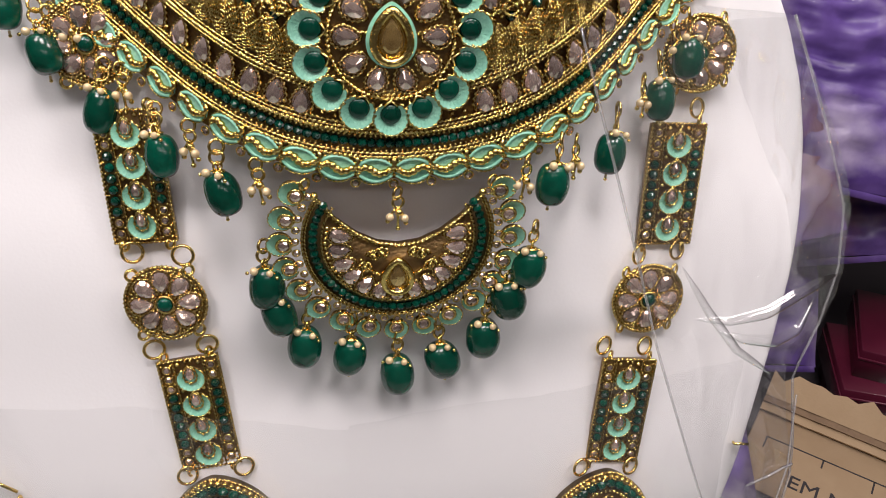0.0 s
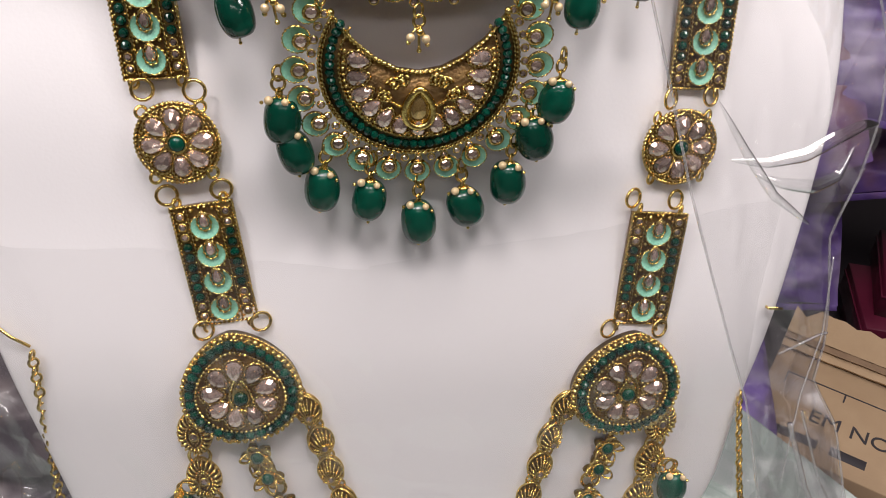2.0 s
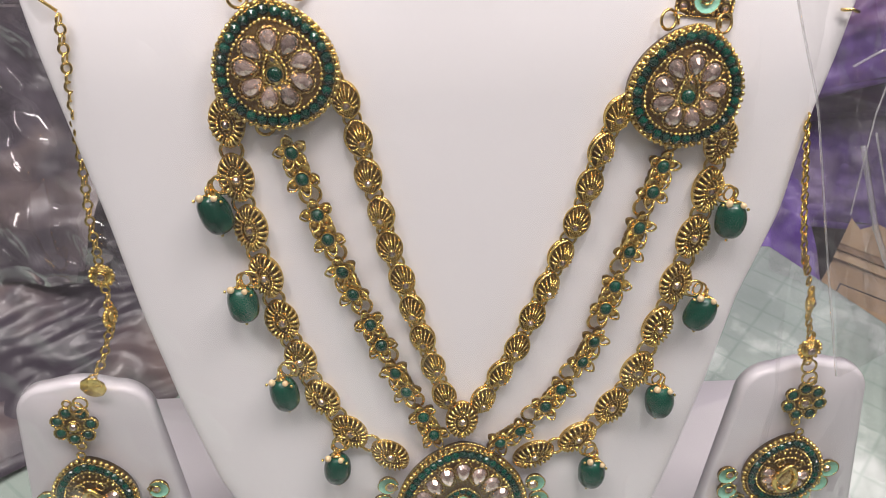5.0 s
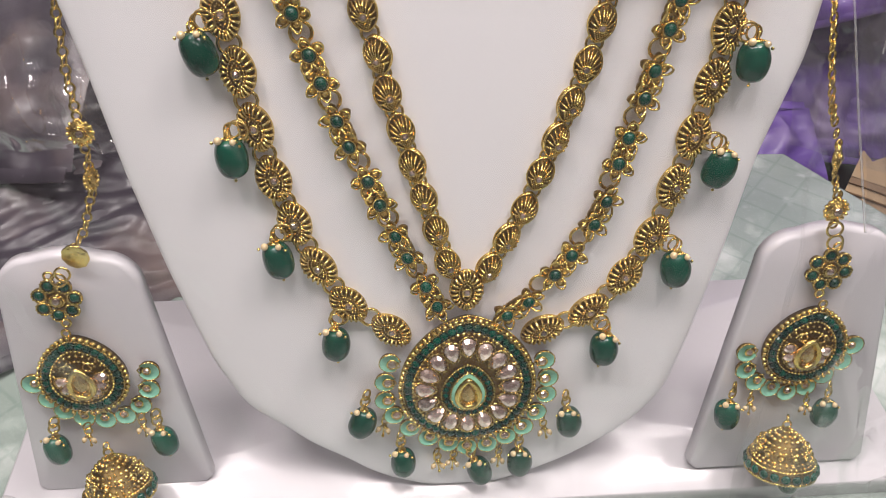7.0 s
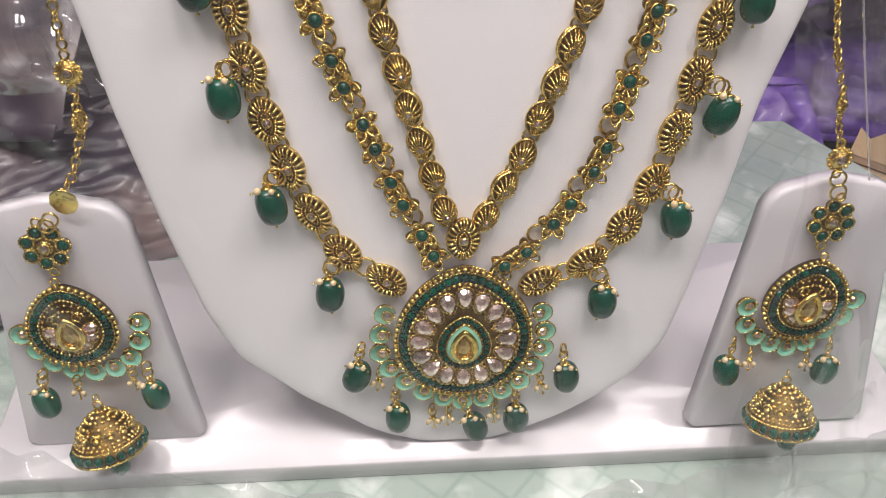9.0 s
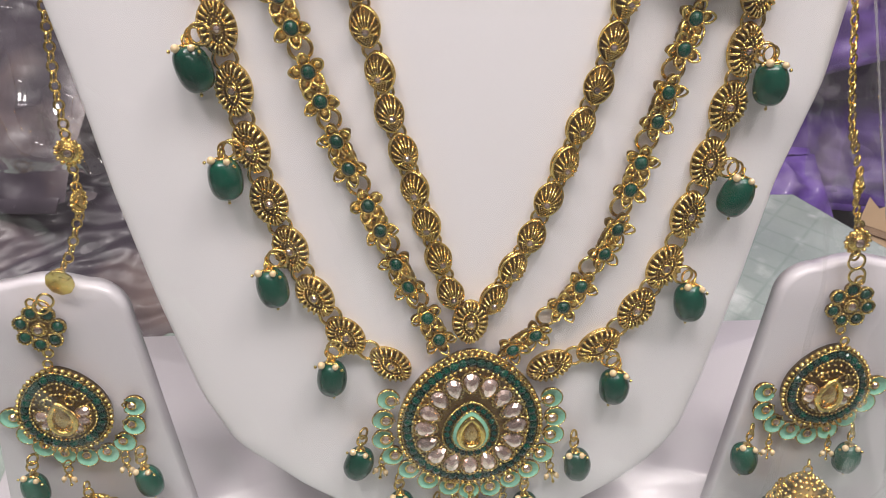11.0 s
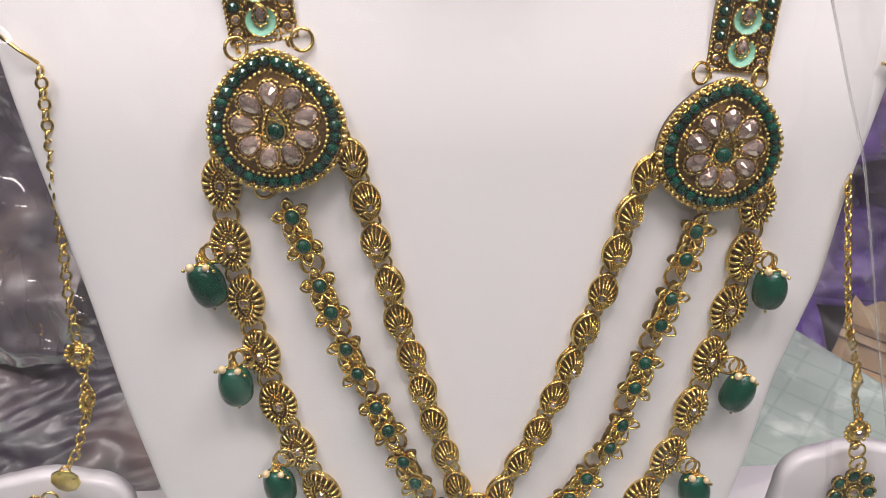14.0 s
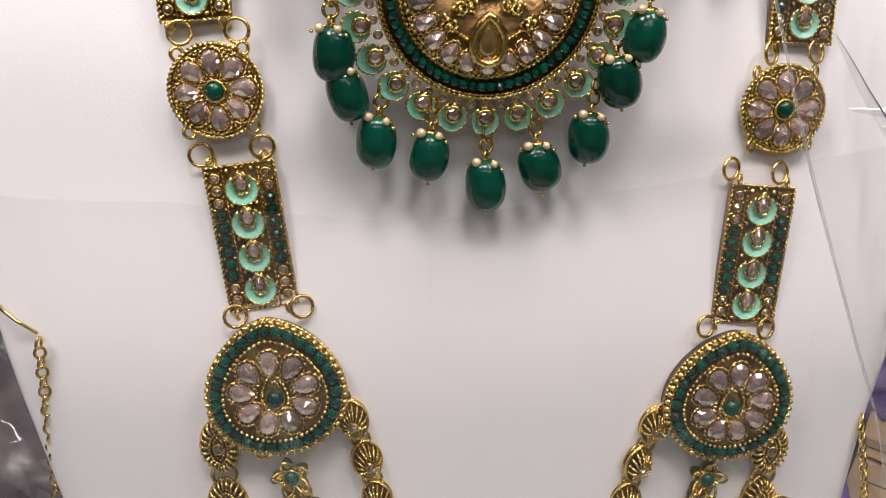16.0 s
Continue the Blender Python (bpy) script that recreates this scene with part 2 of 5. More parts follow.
    def gem(self, outline, z0, h, mat, levels=((1.0, 0.25), (0.72, 0.72), (0.16, 1.0))):
        """A faceted stone over an outline."""
        n = len(outline)
        cx, cy = sum(p[0] for p in outline) / n, sum(p[1] for p in outline) / n
        vs = [(p[0], p[1], z0) for p in outline]
        for s, k in levels:
            vs += [(cx + (p[0] - cx) * s, cy + (p[1] - cy) * s, z0 + h * k) for p in outline]
        fs = []
        for i in range(len(levels)):
            for j in range(n):
                fs.append((i * n + j, i * n + (j + 1) % n, (i + 1) * n + (j + 1) % n, (i + 1) * n + j))
        fs.append(tuple(len(levels) * n + j for j in range(n)))
        return self.add(vs, fs, mat, False)


def even(pts, count=None, step=None, closed=False):
    """Points at even steps along a line."""
    a = np.array(pts, float)
    if closed:
        a = np.vstack([a, a[:1]])
    d = np.r_[0, np.cumsum(np.linalg.norm(np.diff(a, axis=0), axis=1))]
    if count is None:
        count = max(4, int(round(d[-1] / step)))
    s = np.linspace(0, d[-1], count, endpoint=not closed)
    return [tuple(np.interp(x, d, a[:, k]) for k in range(a.shape[1])) for x in s]


def tear(w, h, n=24, m=0.7, cy=0.0):
    """A drop outline with its point up."""
    out = []
    for k in range(n):
        a = 2 * math.pi * k / n
        out.append((w / 2 * math.sin(a) * abs(math.sin(a / 2)) ** m * -1.12, cy + h / 2 * math.cos(a)))
    return out


def oval(w, h, n=24, point=1.0):
    """An oval; point > 1 sharpens its ends towards an eye shape."""
    return [(w / 2 * math.copysign(abs(math.cos(a)) ** point, math.cos(a)), h / 2 * math.sin(a)) for a in (2 * math.pi * k / n for k in range(n))]


def polar(r, a, cx=0.0, cy=0.0):
    return (cx + r * math.cos(a), cy + r * math.sin(a))


def at(x, y, z=0.0, turn=0.0, sx=1.0, sy=None, sz=None, tilt=0.0):
    """A local pose in millimetres and degrees."""
    return Matrix.Translation((x * MM, y * MM, z * MM)) @ Matrix.Rotation(radians(turn), 4, "Z") @ Matrix.Rotation(radians(tilt), 4, "X") @ Matrix.Diagonal((sx, sy or sx, sz or sx, 1))


def part(name, mesh, parent, m=None, label=""):
    ob = new(name, mesh)
    ob.parent = parent
    if m is not None:
        ob.matrix_basis = m
    if label:
        ob["label"] = label
    return ob


def thing(name, m, label, category, group="", mesh=None, kind=""):
    ob = new(name, mesh)
    ob.matrix_basis = m
    ob.empty_display_size = 0.01
    return tagged(ob, label, category, group, kind)


# the bust's frame: u right, v up its front, w outwards
BUST = Matrix(((0.998869, -0.009970, 0.046489, 0.02), (0.047546, 0.209452, -0.976662, 0.175452), (0.0, 0.977768, 0.209689, 0.0), (0, 0, 0, 1)))
SWELL_V = (270, 296, 322, 345, 367, 393, 417, 450, 600)
SWELL_MIDDLE = (0, -3.5, -7.5, -2.5, 3, 7.5, 10, 13, 18)
SWELL_SIDE = (0, -4, -9, -11.5, -15, -23, -27, -32, -46)


def swell(u, v):
    """Height of the bust's front at (u, v) mm: flat below, swelling towards the neck, falling off to the shoulders."""
    mid, side = (sum(float(np.interp(v + d, SWELL_V, row)) for d in (-12, -6, 0, 6, 12)) / 5 for row in (SWELL_MIDDLE, SWELL_SIDE))
    return side + (mid - side) * math.exp(-(u / 70) ** 4) - 6 * (u / 140) ** 2


def front(u, v):
    """The bust's own surface, which lies further back where the choker stands off it."""
    return swell(u, v) - 13 * min(1.0, max(0.0, (v - 338) / 50)) * math.exp(-(u / 80) ** 4)


def on(u, v, h=0.0, turn=0.0, s=1.0, follow=1.0):
    """A pose on the bust's front, h mm above it."""
    e = 4.0
    du = (swell(u + e, v) - swell(u - e, v)) / (2 * e) * follow
    dv = (swell(u, v + e) - swell(u, v - e)) / (2 * e) * follow
    nrm = Vector((-du, -dv, 1)).normalized()
    q = Vector((0, 0, 1)).rotation_difference(nrm).to_matrix().to_4x4()
    return Matrix.Translation((u * MM, v * MM, (swell(u, v) + h) * MM)) @ q @ Matrix.Rotation(radians(turn), 4, "Z") @ Matrix.Scale(s, 4)

# ---- the stall: floor, walls, ceiling, counter ----
def slab(name, x0, x1, y0, y1, z0, z1, mat, label, category, bevel=0.0):
    bm = bmesh.new()
    bmesh.ops.create_cube(bm, size=1)
    bmesh.ops.transform(bm, matrix=Matrix.Translation(((x0 + x1) / 2, (y0 + y1) / 2, (z0 + z1) / 2)) @ Matrix.Diagonal((x1 - x0, y1 - y0, z1 - z0, 1)), verts=bm.verts)
    if bevel:
        bmesh.ops.bevel(bm, geom=bm.edges[:], offset=bevel, segments=3, profile=0.5, affect="EDGES")
    me = bpy.data.meshes.new(name)
    bm.to_mesh(me)
    bm.free()
    me.materials.append(mat)
    return tagged(new(name, me), label, category, kind="structure")


slab("floor", -2, 2.2, -1.8, 2.4, -0.95, -0.9, FLOOR, "dark stall floor", "floor")
slab("ceiling", -2, 2.2, -1.8, 2.4, 1.25, 1.3, CEIL, "white ceiling with light panels", "ceiling")
slab("wall_west", -2.05, -2, -1.8, 2.4, -0.9, 1.25, WALL, "plain grey stall wall", "wall")
slab("wall_east", 2.2, 2.25, -1.8, 2.4, -0.9, 1.25, WALL, "plain grey stall wall", "wall")
slab("wall_north", -2, 2.2, 2.4, 2.45, -0.9, 1.25, WALL, "plain grey stall wall", "wall")
slab("wall_south", -2, 2.2, -1.85, -1.8, -0.9, 1.25, WALL, "plain grey stall wall", "wall")
slab("shelf", -0.9, 1.6, 0.46, 2.2, -0.5, -0.46, FLOOR, "dark lower shelf holding stock behind the counter", "shelf")
counter_top = Shape().plate([(-600, -250), (420, -250), (420, 90), (348, 308), (258, 452), (-600, 430)], -30, 8, COUNTER, 3)
tagged(new("counter", counter_top.mesh("counter")), "counter under a pale green lattice-printed sheet", "counter", kind="structure")


# ---- the white bust and its base ----
EDGE_V = (18, 22, 28, 36, 45, 55, 66, 88, 130, 170, 206, 244, 285, 318, 346, 370, 394, 412, 433, 450, 485, 525)
EDGE_R = (8, 22, 40, 55, 69, 79, 86.3, 92.3, 101.6, 108.7, 119.9, 124.6, 134, 141.5, 146, 147.5, 147.7, 144.7, 137.6, 129, 95, 66)
EDGE_L = (-8, -25, -40, -50, -65, -76, -89.9, -100.6, -112.4, -121.5, -127.8, -135.8, -144.9, -146, -147.3, -147.9, -146.7, -142.4, -133.3, -128, -96, -68)


def bust_display():
    rows, cols = 130, 72
    vs = []
    lo, hi = EDGE_V[0], EDGE_V[-1]
    for i in range(rows + 1):
        v = lo + (hi - lo) * (1 - math.cos(math.pi * i / rows)) / 2
        l = (np.interp(v - 3, EDGE_V, EDGE_L) + np.interp(v, EDGE_V, EDGE_L) + np.interp(v + 3, EDGE_V, EDGE_L)) / 3
        r = (np.interp(v - 3, EDGE_V, EDGE_R) + np.interp(v, EDGE_V, EDGE_R) + np.interp(v + 3, EDGE_V, EDGE_R)) / 3
        for j in range(cols):
            a = 2 * math.pi * j / cols
            s = math.cos(a)
            s = math.copysign(abs(s) ** 0.55, s)
            u = (l + r) / 2 + (r - l) / 2 * s
            side = math.sin(a)
            edge = abs(side) ** 0.35
            end = min(1.0, (v - lo) / 4 + 0.25)
            w = front(u, v) - 5 + math.copysign(5 * edge * end, side)
            vs.append((u, v, w))
    fs = []
    for i in range(rows):
        for j in range(cols):
            fs.append((i * cols + j, i * cols + (j + 1) % cols, (i + 1) * cols + (j + 1) % cols, (i + 1) * cols + j))
    fs += [tuple(range(cols - 1, -1, -1)), tuple(rows * cols + j for j in range(cols))]
    s = Shape().add(vs, fs, WHITE)
    t = thing("bust_display", BUST, "white leatherette necklace bust leaning back on its base", "display bust")
    part("front_board", s.mesh("front_board"), t)
    # easel strut behind
    strut = Shape()
    strut.plate([(-30, 30), (30, 30), (22, 330), (-22, 330)], -8, 0, WHITE, 1)
    part("strut", strut.mesh("strut"), t, Matrix.Translation((0, 0, -0.013)) @ Matrix.Rotation(radians(-14), 4, "X") @ Matrix.Translation((0, -0.02, -0.07)))
    return t


bust_display()


def rounded_board(w, d, r, n=8):
    out = []
    for cx, cy, a0 in ((w / 2 - r, d / 2 - r, 0), (-w / 2 + r, d / 2 - r, 90), (-w / 2 + r, -d / 2 + r, 180), (w / 2 - r, -d / 2 + r, 270)):
        for k in range(n + 1):
            a = radians(a0 + 90 * k / n)
            out.append((cx + r * math.cos(a), cy + r * math.sin(a)))
    return out


base_shape = Shape().plate(rounded_board(408, 134, 6), -9.5, 0, WHITE_GLOSS, 1.5)
thing("display_base", pose(0.021, 0.2385, 0.018, 0, 0, 2.2), "flat white board under the bust and earring stands", "display base", mesh=base_shape.mesh("display_base"))


def earring_stand(name, outline, w):
    s = Shape()
    n = len(outline)
    s.plate(outline, -7, 0, WHITE_GLOSS, 2.2)
    t = thing(name, BUST @ at(0, 0, w), "white rounded earring stand card leaning on the base", "earring stand", "earring stands")
    part("card", s.mesh("card"), t)
    cx = sum(p[0] for p in outline) / n
    leg = Shape().plate([(cx - 20, 22), (cx + 20, 22), (cx + 15, 90), (cx - 15, 90)], -8, 0, WHITE_GLOSS, 1)
    part("rear_leg", leg.mesh("rear_leg"), t, at(0, 0, -6))
    return t


def arch(bl, br, tl, tr, v0, vl, vr, r=14, top=2.5):
    """A card: straight sides, rounded shoulders and a faintly bowed top."""
    out = [(bl + 3, v0), (br - 3, v0), (br, v0 + 3)]
    for k in range(9):
        a = radians(90 * k / 8)
        out.append((tr - r + r * math.cos(a), vr - r + r * math.sin(a)))
    for k in range(1, 6):
        f = k / 6
        out.append((tr - r + (tl + r - tr + r) * f, vr + (vl - vr) * f + top * math.sin(math.pi * f)))
    for k in range(9):
        a = radians(90 + 90 * k / 8)
        out.append((tl + r + r * math.cos(a), vl - r + r * math.sin(a)))
    out.append((bl, v0 + 3))
    return out


earring_stand("earring_stand", arch(-184, -110, -179, -124.5, 20, 135, 134.5), -10)
earring_stand("earring_stand", arch(101, 181, 115, 170, 20, 138, 138.5), 0)

# ---- small jewellery shapes, each built once ----
MESH = {}


def mesh(name, build):
    if name not in MESH:
        MESH[name] = build().mesh(name)
    return MESH[name]


def bead_shape():
    s = Shape()
    seg, rings = 20, 14
    vs = []
    for i in range(rings + 1):
        a = math.pi * i / rings
        for j in range(seg):
            b = 2 * math.pi * j / seg
            k = 1 + 0.05 * noise.noise(Vector((math.cos(b) * 1.3, math.sin(b) * 1.3, i * 0.25)))
            ra = 5.4 * abs(math.sin(a)) ** 0.62 * k
            vs.append((ra * math.cos(b), 6.7 * math.cos(a), ra * 0.92 * math.sin(b)))
    fs = [(i * seg + j, (i + 1) * seg + j, (i + 1) * seg + (j + 1) % seg, i * seg + (j + 1) % seg) for i in range(rings) for j in range(seg)]
    return s.add([(x, y, z) for x, y, z in vs], [f[::-1] for f in fs], EMERALD)


def m_bead():
    return mesh("emerald_bead", bead_shape)


def m_pearl():
    return mesh("pearl", lambda: Shape().ball((0, 0, 0), 1.35, PEARL, 12, 8))


def m_crystal():
    return mesh("green_crystal", lambda: Shape().gem([polar(1.5, 2 * math.pi * k / 8) for k in range(8)], 0, 1.7, CRYSTAL))


def rhine():
    s = Shape().gem([polar(1.0, 2 * math.pi * k / 8) for k in range(8)], 0.25, 0.75, CLEAR)
    s.tube([polar(1.12, 2 * math.pi * k / 12) + (0.35,) for k in range(12)], 0.26, GOLD, True, 5)
    return s


def m_rhine():
    return mesh("rhinestone", rhine)


def tear_gem():
    s = Shape().gem(tear(5.0, 7.0, 12, 0.55), 0.2, 2.3, ROSE)
    s.rope([(x, y, 0.5) for x, y in tear(5.9, 8.2, 32, 0.55)], 0.5, WIRE, True)
    return s


def m_tear():
    return mesh("teardrop_stone", tear_gem)


def petal():
    """A ribbed mint scallop wrapped round its stone at the origin, widest outwards, with a gold rim."""
    s = Shape()
    n, r1 = 36, 3.9
    a0, a1 = radians(-240), radians(60)
    inn, mid, out = [], [], []
    for k in range(n + 1):
        a = a0 + (a1 - a0) * k / n
        z = 0.4 if k % 2 else 0.0
        inn.append(polar(1.35, a) + (0.35 + z * 0.4,))
        mid.append(polar(2.7, a, 0, -0.4) + (0.6 + z,))
        out.append(polar(r1, a, 0, -0.7) + (1.3 + z * 0.6,))
    m = n + 1
    fs = [(r * m + k, (r + 1) * m + k, (r + 1) * m + k + 1, r * m + k + 1) for r in (0, 1) for k in range(n)]
    s.add(inn + mid + out, fs, MINT)
    s.plate([polar(r1 * 0.97, 2 * math.pi * k / 24, 0, -0.7) for k in range(24)], -0.5, 0.3, ANTIQUE_SHADED, 0.2)
    s.rope([polar(r1 + 0.15, a0 + (a1 - a0) * k / 30, 0, -0.7) + (1.25,) for k in range(31)], 0.36, GOLD)
    s.tube([polar(3.2, a1, 0, -0.5) + (1.1,), (0, 3.6, 1.2), polar(3.2, a0, 0, -0.5) + (1.1,)], 0.35, GOLD, seg=5)
    return s


def m_petal():
    return mesh("scallop_petal", petal)


def drop_metal(ring=True):
    """Ring, head pin and tiny end ball that carry one bead (bead centre at the origin)."""
    s = Shape()
    if ring:
        s.ring((0, 11.0, 0), 2.0, 0.5, WIRE, 0.3, 0.5)
        s.ring((0.3, 14.0, -0.4), 2.1, 0.5, WIRE, 0.2, 0.9)
    s.ring((0, 8.4, 0.3), 1.3, 0.4, GOLD, 0.0, 1.1)
    s.tube([(0, 9, 0), (0, 6.4, 0)], 0.45, GOLD)
    s.ball((0, 6.7, 0), (1.9, 0.8, 1.9), GOLD, 10, 6)
    s.tube([(0, -6.4, 0), (0, -7.6, 0)], 0.4, PEARL)
    s.ball((0, -8.0, 0), 0.55, GOLD)
    s.tube([(0, 7.4, 0.6), (-2.0, 7.2, 1.8), (-3.6, 6.6, 2.2)], 0.3, GOLD)
    s.ball((-5.0, 6.3, 2.3), 0.6, GOLD)
    s.tube([(0, 7.4, 0.6), (2.4, 7.0, 2.4), (3.4, 6.0, 2.8)], 0.3, GOLD)
    s.ball((3.9, 5.0, 3.2), 0.6, GOLD)
    return s


def bead_drop(parent, m, pearls=2, ring=True, sx=1.0):
    d = part("bead_drop", mesh("drop_metal" if ring else "short_drop_metal", lambda: drop_metal(ring)), parent, m)
    part("emerald_bead", m_bead(), d, at(0, 0, 0, random.uniform(-16, 16), sx * random.uniform(0.95, 1.05), sx * random.uniform(0.95, 1.06), sx))
    if pearls > 0:
        part("pearl", m_pearl(), d, at(-2.9, 6.9, 2.4, 0, 0.98))
    if pearls > 1:
        part("pearl", m_pearl(), d, at(1.9, 6.5, 3.3, 0, 0.8))
    return d


def cluster_metal():
    s = Shape()
    s.ring((0, 4.6, 0), 1.7, 0.4, WIRE, 0, 0.8)
    s.ring((0.2, 2.0, 0.2), 1.5, 0.42, GOLD, 0.4, 0.3)
    for x, y in ((-2.2, -2.0), (2.0, -2.4), (0.2, -3.6)):
        s.tube([(0, 1.0, 0.4), (x * 0.6, y * 0.3, 0.9), (x, y, 0.8), (x * 1.15, y * 1.35 - 0.6, 0.8)], 0.36, GOLD)
        s.ball((x * 1.15, y * 1.35 - 0.6, 0.8), 0.7, GOLD)
    s.ball((0.4, -0.6, 0.9), 1.1, GOLD, 8, 6)
    return s


def pearl_cluster(parent, m):
    d = part("pearl_cluster", mesh("cluster_metal", cluster_metal), parent, m)
    part("pearl", m_pearl(), d, at(-2.0, -1.9, 1.2, 0, 0.85))
    part("pearl", m_pearl(), d, at(1.9, -2.3, 1.2, 0, 0.85))
    return d


def ring_mesh(r=2.3):
    return mesh("jump_ring", lambda: Shape().ring((0, 0, 0), 2.9, 0.5, WIRE))


def crystal_row(parent, outline, z, size=1.0, count=None, closed=True, start=0):
    pts = even(outline, count=count, step=None if count else 2.7 * size, closed=closed)
    for k, p in enumerate(pts):
        part("green_crystal", m_crystal(), parent, at(p[0], p[1], z, random.uniform(0, 90), size))


# ---- panels, rosettes and medallions of the long necklace ----
def panel_base():
    s = Shape()
    w, h = 19.0, 40.0
    s.plate([(-w / 2, -h / 2), (0, -h / 2 - 0.2), (w / 2, -h / 2), (w / 2, 0), (w / 2, h / 2), (0, h / 2 + 0.2), (-w / 2, h / 2), (-w / 2, 0)], -0.8, 0.6, BROWN, 0.2)
    for x in (-9.2, -4.6, 4.6, 9.2):
        s.rope([(x, -h / 2, 1.0), (x, h / 2, 1.0)], 0.55 if abs(x) > 5 else 0.42, WIRE)
    for y in (-h / 2, h / 2):
        s.rope([(-w / 2, y, 0.9), (w / 2, y, 0.9)], 0.5, WIRE)
    for k in range(5):
        y = -18.6 + 9.3 * k
        for x in (-3.2, -1.0, 1.0, 3.2):
            s.ball((x + 0.2 * math.sin(k * 7 + x), y + (0.6 if abs(x) < 2 else 0), 1.0), 0.8 if abs(x) > 2 else 0.62, GOLD, 7, 5)
    for sx in (-1, 1):
        for k in range(12):
            s.ball((sx * 5.35, -18.5 + 3.36 * k, 0.9), 0.45, GOLD, 6, 4)
            s.ball((sx * 8.3, -18.5 + 3.36 * k, 0.9), 0.45, GOLD, 6, 4)
    for x in (-7, 7):
        for y in (-h / 2 - 1.2, h / 2 + 1.2):
            s.ring((x, y, 0.2), 1.4, 0.55, GOLD, 0, 0.9)
    return s


def m_small_tear():
    def build():
        s = Shape().gem(tear(2.6, 3.9, 12, 0.55), 0.4, 1.3, ROSE)
        s.rope([(x, y, 0.7) for x, y in tear(3.6, 5.4, 24, 0.6)], 0.36, GOLD, True)
        return s
    return mesh("small_teardrop_stone", build)


def panel(parent, m):
    p = part("panel_link", mesh("panel_link", panel_base), parent, m @ Matrix.Scale(1.05, 4), "rectangular gold panel with mint scallops and green crystals")
    for k in range(4):
        y = 14.6 - 9.3 * k
        part("scallop_petal", m_petal(), p, at(0, y - 0.6, 0.7, 0, 1.08, 1.02))
        part("teardrop_stone", m_small_tear(), p, at(0, y + 0.6, 1.2, 0, 1.2))
    for sx in (-1, 1):
        for k in range(11):
            y = 17 - 3.4 * k
            green = 3 <= k <= 8 if sx < 0 else 2 <= k <= 7
            part("green_crystal" if green else "rhinestone", m_crystal() if green else m_rhine(), p, at(sx * 6.85, y, 0.7, 20 * k, 1.02 if green else 1.1))
    return p


def rosette_base():
    s = Shape()
    s.plate([polar(12.0, 2 * math.pi * k / 40) for k in range(40)], -0.8, 0.3, BROWN, 0.2)
    s.rope([polar(12.3, 2 * math.pi * k / 60) + (0.5,) for k in range(60)], 0.65, WIRE, True)
    s.rope([polar(11.2, 2 * math.pi * k / 60) + (0.5,) for k in range(60)], 0.4, WIRE, True)
    for x, y in ((-8.6, 10.2), (8.6, 10.2), (-8.6, -10.2), (8.6, -10.2)):
        s.ring((x, y, 0.2), 1.7, 0.55, GOLD, 0, 0.6)
    s.tube([polar(2.7, 2 * math.pi * k / 20) + (1.5,) for k in range(20)], 0.5, GOLD, True)
    s.plate([polar(2.9, 2 * math.pi * k / 20) for k in range(20)], 0, 1.4, GOLD, 0.3)
    for k in range(8):
        s.ball(polar(10.4, 2 * math.pi * (k + 0.5) / 8) + (0.5,), 0.6, GOLD, 6, 4)
    return s


def m_cabochon():
    return mesh("green_cabochon", lambda: Shape().ball((0, 0, 0), (2.4, 2.4, 1.8), EMERALD, 16, 10))


def rosette(parent, m, s=1.0):
    p = part("rosette_link", mesh("rosette_link", rosette_base), parent, m @ Matrix.Scale(s, 4), "round gold rosette with champagne stone petals")
    for k in range(8):
        a = 45 * k
        x, y = polar(7.2, radians(a))
        part("teardrop_stone", m_tear(), p, at(x, y, 0.2, a + 90, 1.12, 1.02))
    part("green_cabochon", m_cabochon(), p, at(0, 0, 1.5, 0, 1.0))
    return p


def granules(s, outline, f, z, r, mat=None, dy=0.0):
    """A row of small soldered balls along an outline scaled by f."""
    pts = [(x * f, y * f + dy) for x, y in outline]
    span = sum(math.dist(pts[k], pts[k - 1]) for k in range(len(pts)))
    for x, y in even(pts, count=int(span / (r * 2.3)), closed=True):
        s.ball((x, y, z), r, mat or GOLD, 6, 4)


def medallion_base():
    s = Shape()
    o = tear(39.5, 41.5, 72, 0.3)
    s.plate([(x * 0.985, y * 0.985) for x, y in o], -4.5, 0.5, ANTIQUE_SHADED, 0.4, top=0.4)
    granules(s, o, 0.985, 0.7, 1.0)
    s.rope([(x * 1.0, y * 1.0, -1.2) for x, y in o], 0.6, WIRE, True)
    s.rope([(x * 0.945, y * 0.945, 1.1) for x, y in o], 0.45, WIRE, True)
    i = [(x * 0.745, y * 0.745 - 0.3, 1.9) for x, y in o]
    granules(s, [(p[0], p[1]) for p in i], 1.0, 1.9, 0.72)
    s.plate([(p[0] * 0.98, p[1] * 0.98) for p in i], 0, 1.6, BROWN, 0.2)
    s.rope([(x, y - 1, 2.3) for x, y in tear(7.6, 12.5, 36, 0.55)], 0.7, GOLD, True)
    s.plate([(x, y - 1) for x, y in tear(6.6, 10.0, 24, 0.55)], 1, 2.2, GOLD, 0.3)
    return s


